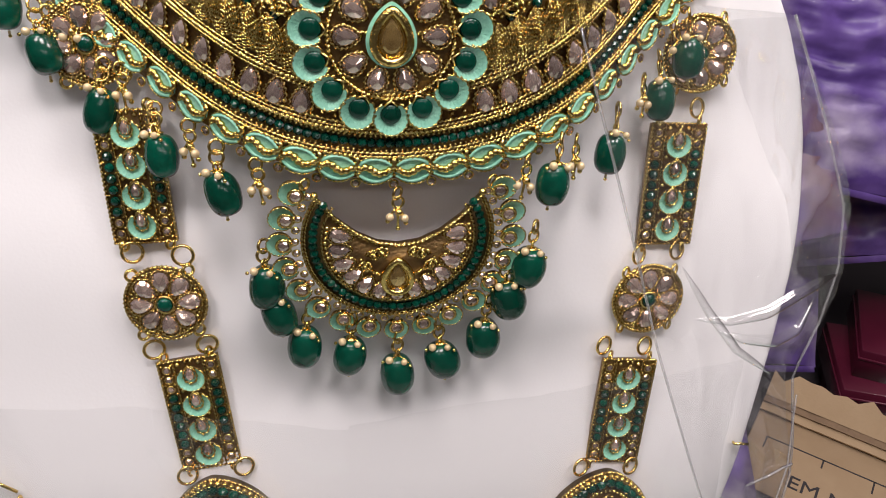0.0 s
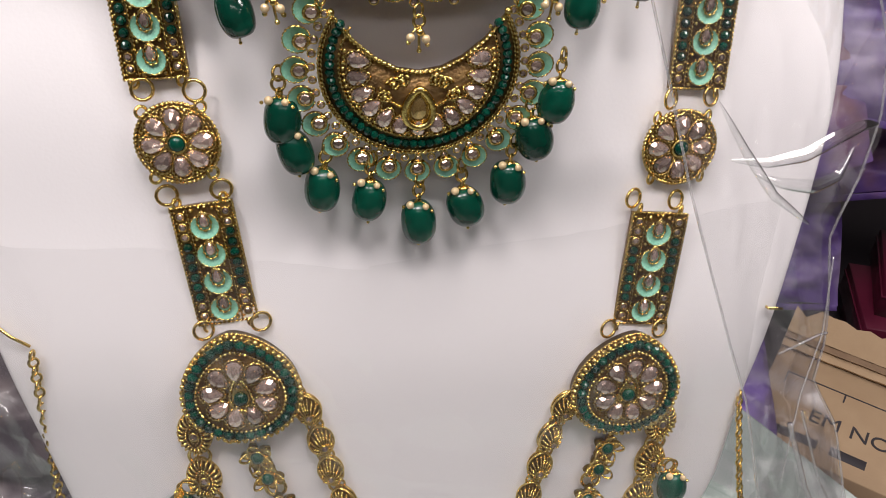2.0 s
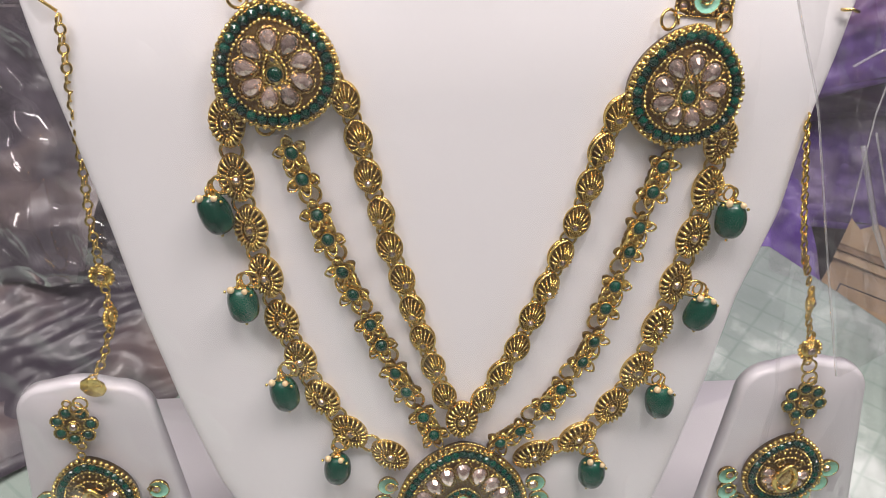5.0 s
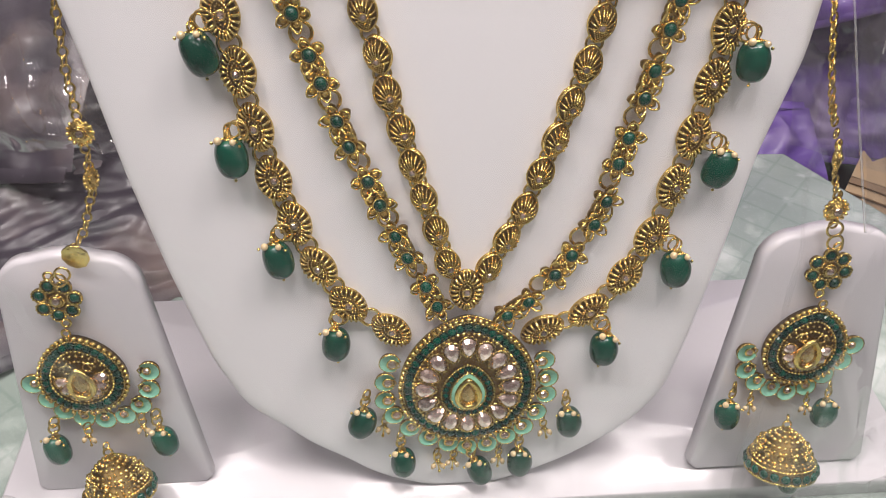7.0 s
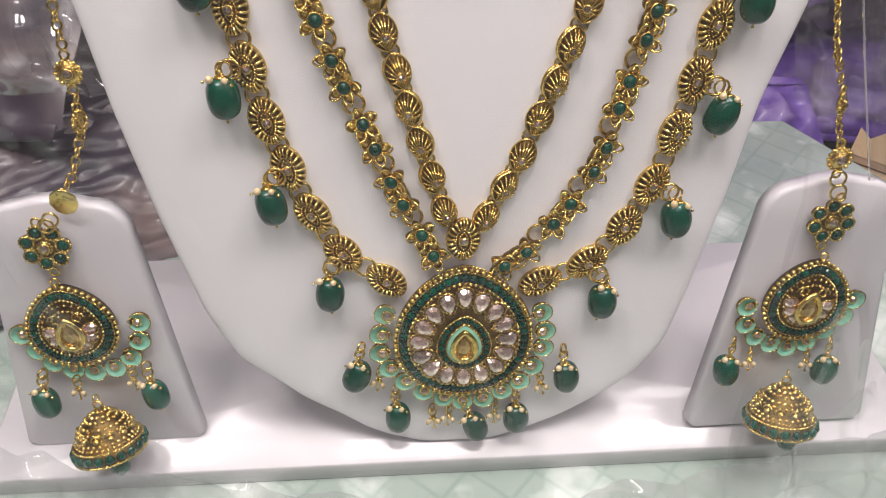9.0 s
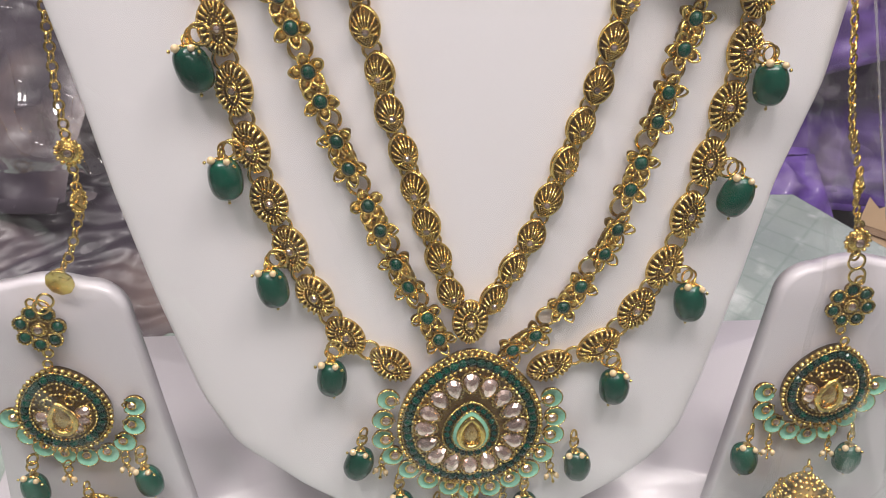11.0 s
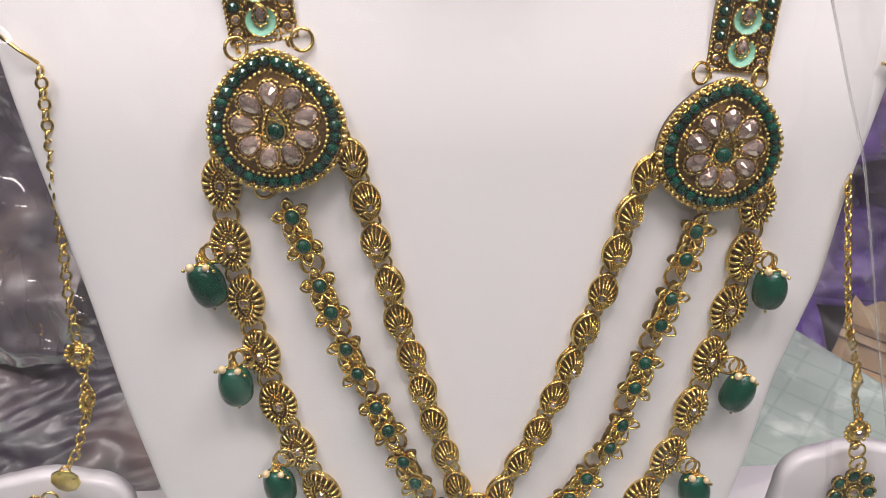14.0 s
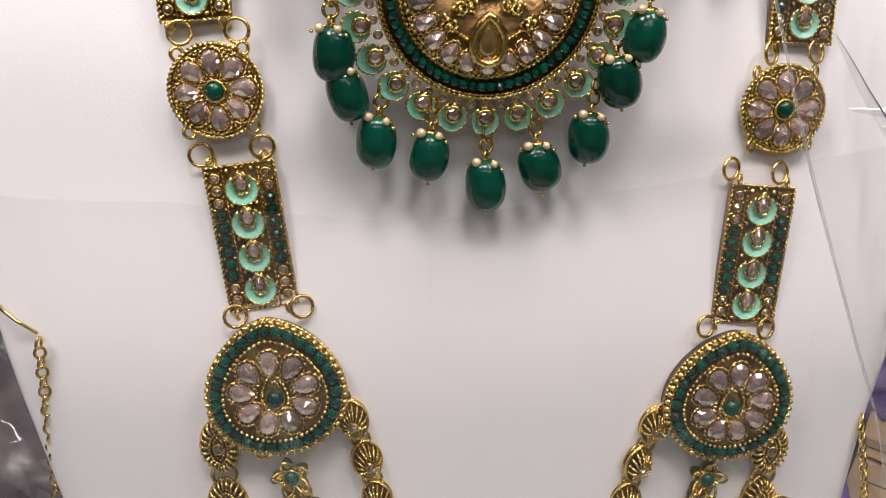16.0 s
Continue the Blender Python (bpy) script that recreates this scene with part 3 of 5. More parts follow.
def medallion(parent, m):
    p = part("medallion", mesh("medallion", medallion_base), parent, m, "drop-shaped gold medallion with green crystal border")
    o = tear(39.5 * 0.86, 41.5 * 0.86, 72, 0.3)
    crystal_row(p, o, 0.8, 1.26, 30)
    for k in range(9):
        a = 90 + 40 * k
        x, y = polar(9.1, radians(a), 0, -0.9)
        part("teardrop_stone", m_tear(), p, at(x, y, 1.6, a + 90, 1.22, 1.1))
    part("green_cabochon", m_cabochon(), p, at(0, -2.4, 2.6, 0, 1.05))
    part("rhinestone", m_rhine(), p, at(0, 2.4, 2.2, 0, 0.8))
    return p


# ---- chain links ----
def oval_link_base():
    """A pointed oval link: a broad collar of close flutes round a beaded, stone-set recess."""
    s = Shape()
    s.plate(oval(12.6, 17.4, 32, 1.2), -1.8, -0.2, ANTIQUE_SHADED, 0.4, top=0.2)
    s.plate(oval(7.4, 12.0, 28, 1.4), -0.5, 0.4, AGED_SHADED, 0.2, top=0.6)
    n = 22
    for k in range(n):
        a = 2 * math.pi * (k + 0.5) / n
        c, d = math.copysign(abs(math.cos(a)) ** 1.2, math.cos(a)), math.sin(a)
        s.tube([(3.3 * c, 5.5 * d, 0.8), (4.5 * c, 6.9 * d, 1.5), (5.8 * c, 8.2 * d, 1.15), (6.6 * c, 9.1 * d, -0.5)], 0.44 + 0.15 * abs(c), GOLD, seg=6)
    s.tube([p + (-1.0,) for p in oval(12.8, 17.8, 28, 1.2)], 0.6, WIRE, True)
    s.tube([p + (-2.0,) for p in oval(12.4, 17.2, 28, 1.2)], 0.6, WIRE, True)
    for x, y in even(oval(6.2, 10.6, 32, 1.4), count=26, closed=True):
        s.ball((x, y, 1.2), 0.5, GOLD, 6, 4)
    for x, y in even(oval(3.6, 7.6, 32, 1.5), count=16, closed=True):
        s.ball((x, y, 0.9), 0.5, GOLD, 6, 4)
    return s


def oval_link(parent, m):
    p = part("oval_link", mesh("oval_link", oval_link_base), parent, m)
    part("rhinestone", m_rhine(), p, at(0, 0, 0.9, 10, 1.5))
    return p


def fan_link_base():
    """A domed oval link: fine ribs fan from a low-set stone, crossed by grain rows, with a beaded lower tip."""
    s = Shape()
    s.plate(oval(9.4, 14.4, 30, 1.3), -2.0, 0.2, ANTIQUE_SHADED, 0.6, top=1.8)
    n = 11
    for k in range(n):
        a = radians(-24 + 228 * k / (n - 1))
        c, d = math.copysign(abs(math.cos(a)) ** 1.2, math.cos(a)), math.sin(a)
        s.tube([(1.6 * c, 1.6 * d - 1.6, 2.5), (3.0 * c, 4.2 * d - 1.0, 2.3), (4.5 * c, 6.8 * d - 0.2, 0.5)], 0.4, GOLD, seg=5)
        for f in (0.5, 0.88):
            s.ball(((1.6 + 2.6 * f) * c, (1.6 + 4.6 * f) * d - 1.6 + 1.2 * f, 2.75 - 1.2 * f * f), 0.46, GOLD, 6, 4)
    s.tube([p + (-0.1,) for p in oval(9.8, 14.9, 36, 1.3)], 0.55, GOLD, True)
    s.tube([p + (-1.6,) for p in oval(9.4, 14.4, 36, 1.3)], 0.6, WIRE, True)
    for row in range(5):
        for q in range(6 - row):
            s.ball((0.95 * (q - (5 - row) / 2), -3.3 - 0.8 * row, 2.0 - 0.36 * row), 0.48, GOLD, 6, 4)
    return s


def fan_link(parent, m):
    p = part("fan_link", mesh("fan_link", fan_link_base), parent, m)
    part("rhinestone", m_rhine(), p, at(0, -1.6, 2.1, 0, 1.35))
    return p


def star_pair_base():
    """Two leaf-petalled stars joined by side bars, 10 mm apart."""
    s = Shape()
    for cy in (5.0, -5.0):
        s.ball((0, cy, 0), (3.2, 3.2, 1.0), AGED_SHADED, 10, 6)
        s.tube([polar(2.6, 2 * math.pi * k / 14, 0, cy) + (1.3,) for k in range(14)], 0.4, GOLD, True, 5)
        for k in range(5):
            a = radians(90 + 72 * k + (36 if cy < 0 else 0))
            c, d = math.cos(a), math.sin(a)
            loop = []
            for x, y in tear(3.7, 4.4, 14, 0.35):
                l, w = 4.1 + y, x
                loop.append((l * c - w * d, cy + l * d + w * c, 0.5 + 0.5 * (l - 1.8)))
            s.tube(loop, 0.45, GOLD, True, 5)
            s.plate([(p[0], p[1]) for p in loop], -0.4, 0.5, AGED_SHADED, 0.1, top=0.2)
            s.ball((3.9 * c, cy + 3.9 * d, 0.5), (1.4, 1.4, 0.8), GOLD, 8, 5)
    for x in (-2.6, 2.6):
        s.rope([(x, 7.5, -0.9), (x * 1.2, 0, -0.7), (x, -7.5, -0.9)], 0.75, WIRE)
    s.plate([(-2.6, -7), (2.6, -7), (2.6, 7), (-2.6, 7)], -1.5, -0.9, AGED_SHADED, 0.1)
    for y in (1.4, -1.4):
        s.ring((0, y, 0.2), 1.3, 0.45, WIRE)
    s.ball((-1.8, 0, 0.4), 0.7, GOLD)
    s.ball((1.8, 0, 0.4), 0.7, GOLD)
    return s


def star_pair(parent, m):
    p = part("star_link", mesh("star_link", star_pair_base), parent, m)
    for y in (5.0, -5.0):
        part("green_cabochon", m_cabochon(), p, at(0, y, 1.4, 0, 1.0))
    return p

# ---- the long necklace ----
necklace = thing("long_necklace", BUST, "long gold necklace with green beads draped on the white bust", "necklace")

panel(necklace, on(-82.3, 390.0, 3.5, 4, follow=0.3))
panel(necklace, on(92.5, 382.5, 3.5, -2.5, follow=0.3))
panel(necklace, on(-68.7, 309.6, 1.6, 7.0, follow=0.3))
panel(necklace, on(79.0, 300.3, 1.6, -5, follow=0.3))
rosette(necklace, on(-76.0, 350.6, 3.8, 5, follow=0.3), 1.03)
rosette(necklace, on(85.9, 343.3, 3.2, 0, follow=0.3), 1.03)
rosette(necklace, on(100.3, 425.2, 4.5, 8, follow=0.3), 1.03)
rosette(necklace, on(-93.5, 429.2, 4.5, 8, follow=0.3), 1.03)
medallion(necklace, on(-63.8, 266.5, 5.0, 7))
medallion(necklace, on(73.0, 257.5, 5.0, -7))


def link_rings(spots):
    for u, v, a in spots:
        part("jump_ring", ring_mesh(), necklace, on(u, v, 1.8, a, 1.12) @ Matrix.Rotation(0.35, 4, "Y"))


link_rings(((-85.7, 365.7, 0), (-69.4, 366.5, 0), (-81.8, 332.6, 0), (-64.4, 335.1, 0), (-74.4, 286.8, 0), (-55.3, 289.4, 0),
            (82.0, 359.2, 0), (96.8, 359.2, 0), (71.5, 326.2, 0), (87.2, 324.4, 0), (65.2, 279.3, 0), (84.5, 277.7, 0), (102.4, 406.8, 0), (88.1, 406.2, 0),
            (-80.5, 257, 0), (-45.5, 261, 0), (53.5, 252, 0), (90.5, 247, 0), (-68.5, 245.5, 0), (71.5, 237, 0)))


def heading(pts, k):
    a, b = pts[max(0, k - 1)], pts[min(len(pts) - 1, k + 1)]
    return math.degrees(math.atan2(b[1] - a[1], b[0] - a[0])) + 90


OUTER_L = ((-81.5, 246.5), (-80.2, 226.6), (-77.1, 207.4), (-73.4, 188.1), (-68.8, 169.1), (-63.1, 151.3), (-55.8, 133.1), (-45.5, 116.5), (-29.5, 103.9))
OUTER_R = ((89.7, 236.8), (87.9, 218.0), (84.8, 199.3), (80.7, 179.8), (76.1, 160.4), (70.0, 140.3), (61.1, 123.5), (48.2, 108.5), (30.1, 100.6))
DROPS_L = ((-87.9, 214.9), (-81.8, 178.8), (-69.7, 138.6), (-51.1, 100.9))
DROPS_R = ((96.6, 207.6), (90.8, 168.4), (79.7, 127.4), (54.6, 92.4))
for pts, drops, sign in ((OUTER_L, DROPS_L, 1), (OUTER_R, DROPS_R, -1)):
    for k, (u, v) in enumerate(pts):
        oval_link(necklace, on(u, v, 2.2, heading(pts, k) + 5 * math.sin(k * 2.3)) @ Matrix.Diagonal((0.88, 0.97, 1.1, 1)) @ Matrix.Rotation(0.16 * math.sin(k * 1.9), 4, 'Y'))
        if k:
            q = pts[k - 1]
            part("jump_ring", ring_mesh(), necklace, on((u + q[0]) / 2, (v + q[1]) / 2, 1.4, 0, 1.3))
    for k, (u, v) in enumerate(drops):
        near = min(pts, key=lambda q: math.dist(q, (u, v + 11)))
        top = (u, v + 9.5)
        bead_drop(necklace, on(u, v, 5.4, (4, -3, 2, -4)[k] + 6 * sign, 1.06), ring=False)
        for f in (0.12, 0.36):
            part("jump_ring", ring_mesh(), necklace, on(top[0] + f * (near[0] - top[0]), top[1] + f * (near[1] - top[1]), 4.2, 30, 0.8 + f))

STARS_L = ((-59.0, 231.8), (-51.6, 208.7), (-43.4, 186.2), (-34.3, 163.5), (-24.6, 141.8), (-14.2, 119.8))
STARS_R = ((67.3, 224.0), (61.2, 200.4), (54.9, 176.4), (48.0, 152.5), (36.2, 130.9), (19.2, 113.0))
for pts in (STARS_L, STARS_R):
    for k, (u, v) in enumerate(pts):
        turn = heading(pts, k) if k < 5 or pts is STARS_L else -55
        star_pair(necklace, on(u, v, 2.6, turn) @ Matrix.Rotation(0.2 * math.sin(k * 2.7), 4, 'Y') @ Matrix.Diagonal((0.93, 1.0, 1.15, 1)))
        if k:
            q = pts[k - 1]
            part("jump_ring", ring_mesh(), necklace, on((u + q[0]) / 2, (v + q[1]) / 2, 1.2, 0, 1.25))

FANS_L = ((-41.8, 254.3), (-37.8, 240.7), (-35.1, 227.0), (-31.0, 212.6), (-28.1, 199.5), (-23.7, 186.1), (-20.2, 173.0), (-16.3, 160.1), (-11.9, 146.9), (-7.6, 133.0))
FANS_R = ((51.1, 247.7), (46.6, 234.8), (43.3, 221.6), (39.7, 207.7), (35.0, 193.9), (30.6, 180.8), (25.6, 168.3), (20.4, 154.4), (14.5, 142.4), (8.0, 130.1))
for pts in (FANS_L, FANS_R):
    for k, (u, v) in enumerate(pts):
        fan_link(necklace, on(u, v, 2.0, heading(pts, k) + 7 * math.sin(k * 3.1)) @ Matrix.Rotation(0.3 * math.sin(k * 1.7), 4, "Y") @ Matrix.Diagonal((0.9, 0.88, 1.15, 1)))
        if k:
            q = pts[k - 1]
            part("jump_ring", ring_mesh(), necklace, on((u + q[0]) / 2, (v + q[1]) / 2, 1.0, 0, 1.0))
oval_link(necklace, on(-0.6, 121.9, 4.0, 0, 0.95))


# ---- the large drop pendant ----
def pendant_base():
    s = Shape()
    o = tear(53, 60, 96, 0.25)
    s.plate([(x * 0.985, y * 0.985) for x, y in o], -3.5, 0.3, ANTIQUE_SHADED, 0.4, top=0.3)
    granules(s, o, 0.985, 0.6, 1.05)
    s.rope([(x, y, -1.2) for x, y in o], 0.55, WIRE, True)
    s.rope([(x * 0.95, y * 0.95, 0.9) for x, y in o], 0.45, WIRE, True)
    granules(s, o, 0.80, 1.3, 0.9)
    s.plate([(x * 0.80, y * 0.80) for x, y in o], 0, 1.1, BROWN, 0.2)
    s.rope([(x, y - 3.5, 1.8) for x, y in tear(21, 25, 60, 0.3)], 0.6, GOLD, True)
    s.rope([(x, y - 3.5, 2.4) for x, y in tear(14.4, 18.2, 48, 0.42)], 0.55, GOLD, True)
    s.plate([(x, y - 3.5) for x, y in tear(20.5, 24.5, 48, 0.3)], 0.5, 1.7, ANTIQUE_SHADED, 0.3)
    return s


def kundan():
    s = Shape()
    o = tear(9.4, 13.0, 40, 0.55)
    s.tube([p + (1.6,) for p in o], 1.15, GOLD, True, 8)
    s.plate(o, -0.5, 1.3, GOLD, 0.3)
    s.gem(tear(6.4, 9.4, 14, 0.55), 1.2, 1.3, TOPAZ)
    return s


def mint_collar():
    s = Shape()
    n = 60
    o, i = tear(14.2, 18.0, n, 0.45), tear(9.6, 13.2, n, 0.55)
    vs = []
    for k in range(n):
        vs.append(o[k] + (1.0 + (0.35 if k % 2 else 0),))
    for k in range(n):
        vs.append(i[k] + (1.7 + (0.3 if k % 2 else 0),))
    fs = [(k, (k + 1) % n, n + (k + 1) % n, n + k) for k in range(n)]
    return s.add(vs, fs, MINT)


def main_pendant():
    p = part("drop_pendant", mesh("drop_pendant", pendant_base), necklace, on(0, 81, 6.0, 0), "large drop-shaped pendant ringed with mint scallops")
    o = tear(53 * 0.87, 60 * 0.87, 96, 0.25)
    crystal_row(p, o, 0.5, 1.24, 46)
    ring = [(x, y) for x, y in tear(53 * 0.635, 60 * 0.62, 96, 0.3)]
    for k, q in enumerate(even([(x, y - 1.0) for x, y in ring], 16, closed=True)):
        a = math.degrees(math.atan2(q[1] + 3.5, q[0]))
        part("teardrop_stone", m_tear(), p, at(q[0], q[1], 1.1, a + 90, 1.3, 1.2))
    crystal_row(p, [(x, y - 3.5) for x, y in tear(17.6, 21.6, 60, 0.32)], 1.5, 0.86, 22)
    part("mint_collar", mesh("mint_collar", mint_collar), p, at(0, -3.5, 1.4))
    part("kundan_stone", mesh("kundan_stone", kundan), p, at(0, -3.5, 2.2))
    spots = ((-30.5, 91.0), (-32.5, 81.9), (-32.8, 73.0), (-29.4, 65.3), (-23.3, 58.4), (-15.8, 52.8), (-7.6, 49.2), (0.1, 47.0),
             (8.6, 47.7), (16.3, 51.4), (23.3, 55.9), (28.4, 63.2), (31.9, 72.1), (32.2, 80.3), (30.4, 89.0))
    for u, v in spots:
        x, y = u, v - 81
        a = math.degrees(math.atan2(y + 4, x))
        r = (math.hypot(x, y + 4) - 0.4) / math.hypot(x, y + 4)
        q = part("scallop_petal", m_petal(), p, at(x * r, (y + 4) * r - 4, -1.6, a + 90, 1.02))
        part("rhinestone", m_rhine(), p, at(x * r * 0.99, (y + 4) * r * 0.99 - 4, -0.7, 0, 1.75))
    for u, v, t in ((-42.7, 61.6, -8), (-26.6, 39.5, 4), (5.7, 32.7, 20), (22.9, 36.2, 3), (43.0, 56.3, 10)):
        bead_drop(necklace, on(u, v, 5.4, t))
    for u, v, t in ((-34, 58, -10), (-12, 37, 5), (-5.5, 38, -6), (14, 38, -4), (33, 52, 12)):
        pearl_cluster(necklace, on(u, v, 2.5, t))


main_pendant()

# ---- the choker with its crescent ----
choker = thing("choker_necklace", BUST, "broad gold choker with mint leaf edge on the white bust", "necklace")
CU = -5.00


def arc_point(d, off):
    """A point of the choker: d mm along u from its middle, off mm inwards from the mint edge."""
    y = 399.5 + 0.00491 * d * d + -2.348e-08 * d ** 4
    k = 0.00981 * d + -9.391e-08 * d ** 3
    l = math.hypot(1, k)
    return CU + d - k / l * off, y + off / l, math.degrees(math.atan(k))


def arc(off, d0=-104, d1=104, h=4.0, n=140):
    pts = []
    for i in range(n + 1):
        u, v, _ = arc_point(d0 + (d1 - d0) * i / n, off)
        pts.append((u, v, swell(u, v) + h))
    return pts


def spaced(off, count, d0=-104, d1=104):
    """Even places along one row, with their slope."""
    line = even([(d, *arc_point(d, off)[:2]) for d in np.linspace(d0, d1, 160)], 400)
    ds = np.array([p[0] for p in line])
    ln = np.r_[0, np.cumsum([math.hypot(b[1] - a[1], b[2] - a[2]) for a, b in zip(line, line[1:])])]
    return [arc_point(float(np.interp(s, ln, ds)), off) for s in np.linspace(0, ln[-1], count)]


def choker_plate():
    s = Shape()
    offs = (-3, 4, 12, 20, 28, 36, 44, 52, 60, 68)
    grid = [arc(o, n=100, h=2.6) for o in offs]
    n = 101
    vs = [(p[0], p[1], p[2]) for row in grid for p in row]
    m = len(vs)
    vs += [(p[0], p[1], p[2] - 1.6) for row in grid for p in row]
    fs = []
    for i in range(len(offs) - 1):
        for j in range(n - 1):
            a = i * n + j
            fs.append((a, a + 1, a + n + 1, a + n))
            fs.append((m + a + n, m + a + n + 1, m + a + 1, m + a))
    for j in range(n - 1):
        fs.append((m + j, m + j + 1, j + 1, j))
    return s.add(vs, fs, BROWN)


part("back_plate", choker_plate().mesh("back_plate"), choker, None, "aged gold backing")
for off, r, mat in ((4.2, 0.7, GOLD), (5.4, 0.5, WIRE), (11.4, 0.8, GOLD), (12.6, 0.55, WIRE), (13.8, 0.5, GOLD), (21.4, 0.5, WIRE), (22.5, 0.8, GOLD), (23.7, 0.5, WIRE), (39.0, 0.7, GOLD), (50, 0.7, GOLD)):
    part("rope_wire", Shape().rope(arc(off, h=4.6), r, mat).mesh("rope_wire"), choker)
for u, v, a in spaced(8.2, 88):
    part("green_crystal", m_crystal(), choker, on(u, v, 3.4, a, 0.97))
beads = Shape()
for u, v, a in spaced(6.2, 150):
    beads.ball((u, v, swell(u, v) + 4.2), 0.5, GOLD, 6, 4)
for off, n in ((25.2, 110), (37.4, 90), (15.2, 60)):
    for u, v, a in spaced(off, n):
        beads.ball((u, v, swell(u, v) + 3.6), 0.75, GOLD, 6, 4)
for u, v, a in spaced(10.4, 150):
    beads.ball((u, v, swell(u, v) + 4.2), 0.5, GOLD, 6, 4)
tagged(part("gold_granule", beads.mesh("gold_granule"), choker), kind="stuff")


def leaf_unit():
    """One mint paisley of the edge: a gold S of swelling grains between two enamel halves."""
    s = Shape()
    o = [(x, y) for y, x in tear(8.6, 11.4, 44, 0.16)]
    s.plate(o, -0.6, 0.7, MINT, 0.5, top=0.3)
    for sg in (-1, 1):
        n = 20
        a = [(x, y) for x, y in (((-5.2 + 10.4 * k / n), sg * 3.7 * math.sin(math.pi * (0.08 + 0.84 * k / n)) ** 0.7) for k in range(n + 1))]
        s.tube([(x, y, 0.75) for x, y in a], 0.55, MINT, seg=6)
    s.rope([(x * 1.03, y * 1.04, 0.7) for x, y in o], 0.36, GOLD, True)
    for k in range(7):
        f = k / 6
        x = -4.6 + 9.0 * f
        g = 1.45 - 0.5 * abs(f - 0.45)
        s.ball((x, 1.0 * math.sin(2 * math.pi * f + 0.5), 0.9), (g, g, 1.1), GOLD, 9, 6)
    s.tube([(4.0, 0.6, 1.0), (5.6, 1.6, 1.2), (6.0, 3.2, 1.1), (5.2, 4.4, 0.9)], 0.75, GOLD)
    s.tube([(-4.6, -0.4, 1.0), (-5.4, -1.8, 0.9), (-4.6, -3.0, 0.8)], 0.45, GOLD)
    return s


for k, (u, v, a) in enumerate(spaced(0.2, 22, -100, 100)):
    flip = u > CU
    m = on(u, v, 4.0, a)
    if flip:
        m = m @ Matrix.Diagonal((-1, 1, 1, 1))
    part("mint_leaf", mesh("mint_leaf", leaf_unit), choker, m @ Matrix.Scale(0.93, 4))
for k, (u, v, a) in enumerate(spaced(-4.4, 23, -104, 104)):
    part("rhinestone", m_rhine(), choker, on(u, v, 3.0, 0, 1.15))
for u, v, a in spaced(16.9, 30):
    if abs(u - CU) > 22 or v > 470:
        part("teardrop_stone", m_tear(), choker, on(u, v, 3.3, a * 0.75, 1.14))
for u, v, a in spaced(43.5, 22, -95, 95):
    if abs(u - CU) > 24:
        part("teardrop_stone", m_tear(), choker, on(u, v, 3.3, a, 1.05))


def filigree_leaf():
    s = Shape()
    s.plate([(x, y) for x, y in tear(8.6, 12.5, 30, 0.5)], -0.8, 0.4, WIRE, 0.3, top=1.5)
    for q in (1.0, 0.84, 0.68, 0.52, 0.36, 0.2):
        s.rope([(x * q + 0.6 * (1 - q), y * q - 1.2 * (1 - q), 0.7 + 1.1 * (1 - q)) for x, y in tear(8.6, 12.5, 30, 0.5)], 0.36, GOLD, True)
    for k in range(6):
        s.ball((-0.8 + 0.3 * k, 4.2 - 1.3 * k, 1.5), 0.55, GOLD, 6, 4)
    return s


for u, v, a in spaced(30.5, 30, -100, 100):
    if abs(u - CU) > 25:
        part("filigree_leaf", mesh("filigree_leaf", filigree_leaf), choker, on(u, v, 3.8, a + (22 if u < CU else -22), 1.0))
for u, v, a in spaced(36.5, 21, -95, 95):
    if abs(u - CU) > 25:
        part("green_crystal", m_crystal(), choker, on(u, v, 3.6, a, 1.0))


def centre_base():
    s = Shape()
    s.plate([polar(25, 2 * math.pi * k / 60) for k in range(60)], -1.5, 0.2, BROWN, 0.4)
    s.rope([polar(17.0, 2 * math.pi * k / 80) + (0.8,) for k in range(80)], 0.75, GOLD, True)
    return s


def scroll():
    s = Shape()
    for sg in (-1, 1):
        pts = []
        for k in range(26):
            a = k * 0.33
            r = 3.4 * math.exp(-0.12 * a)
            pts.append((sg * (2.2 + r * math.cos(a)), r * math.sin(a), 0.8))
        s.rope(pts, 0.5, GOLD)
    s.ball((0, 0, 0.7), 0.9, GOLD)
    return s


centre = part("centre_medallion", mesh("centre_medallion", centre_base), choker, on(-6.2, 438.1, 4.4, 0), "round centre of green and champagne stones")
for k in range(15):
    a = 270 + 24 * k
    x, y = polar(21.6, radians(a))
    part("scallop_petal", m_petal(), centre, at(x, y, 0.2, a + 90, 1.2))
    part("green_cabochon", m_cabochon(), centre, at(x * 0.985, y * 0.985, 1.0, 0, 1.25, 1.25, 0.75))
for k in range(10):
    a = 288 + 36 * k
    x, y = polar(12.0, radians(a))
    part("teardrop_stone", m_tear(), centre, at(x, y, 0.3, a + 90, 1.1, 1.0))
part("mint_collar", mesh("mint_collar", mint_collar), centre, at(0, 0.6, 0.6, 0, 0.98))
part("kundan_stone", mesh("kundan_stone", kundan), centre, at(0, 0.6, 1.6, 0, 1.06))
for u, v, t in ((-36.4, 444.7, 20), (24.0, 446.1, -20), (-30.5, 450.9, 10), (17.8, 452.0, -10)):
    part("gold_scroll", mesh("gold_scroll", scroll), choker, on(u, v, 4.2, t))

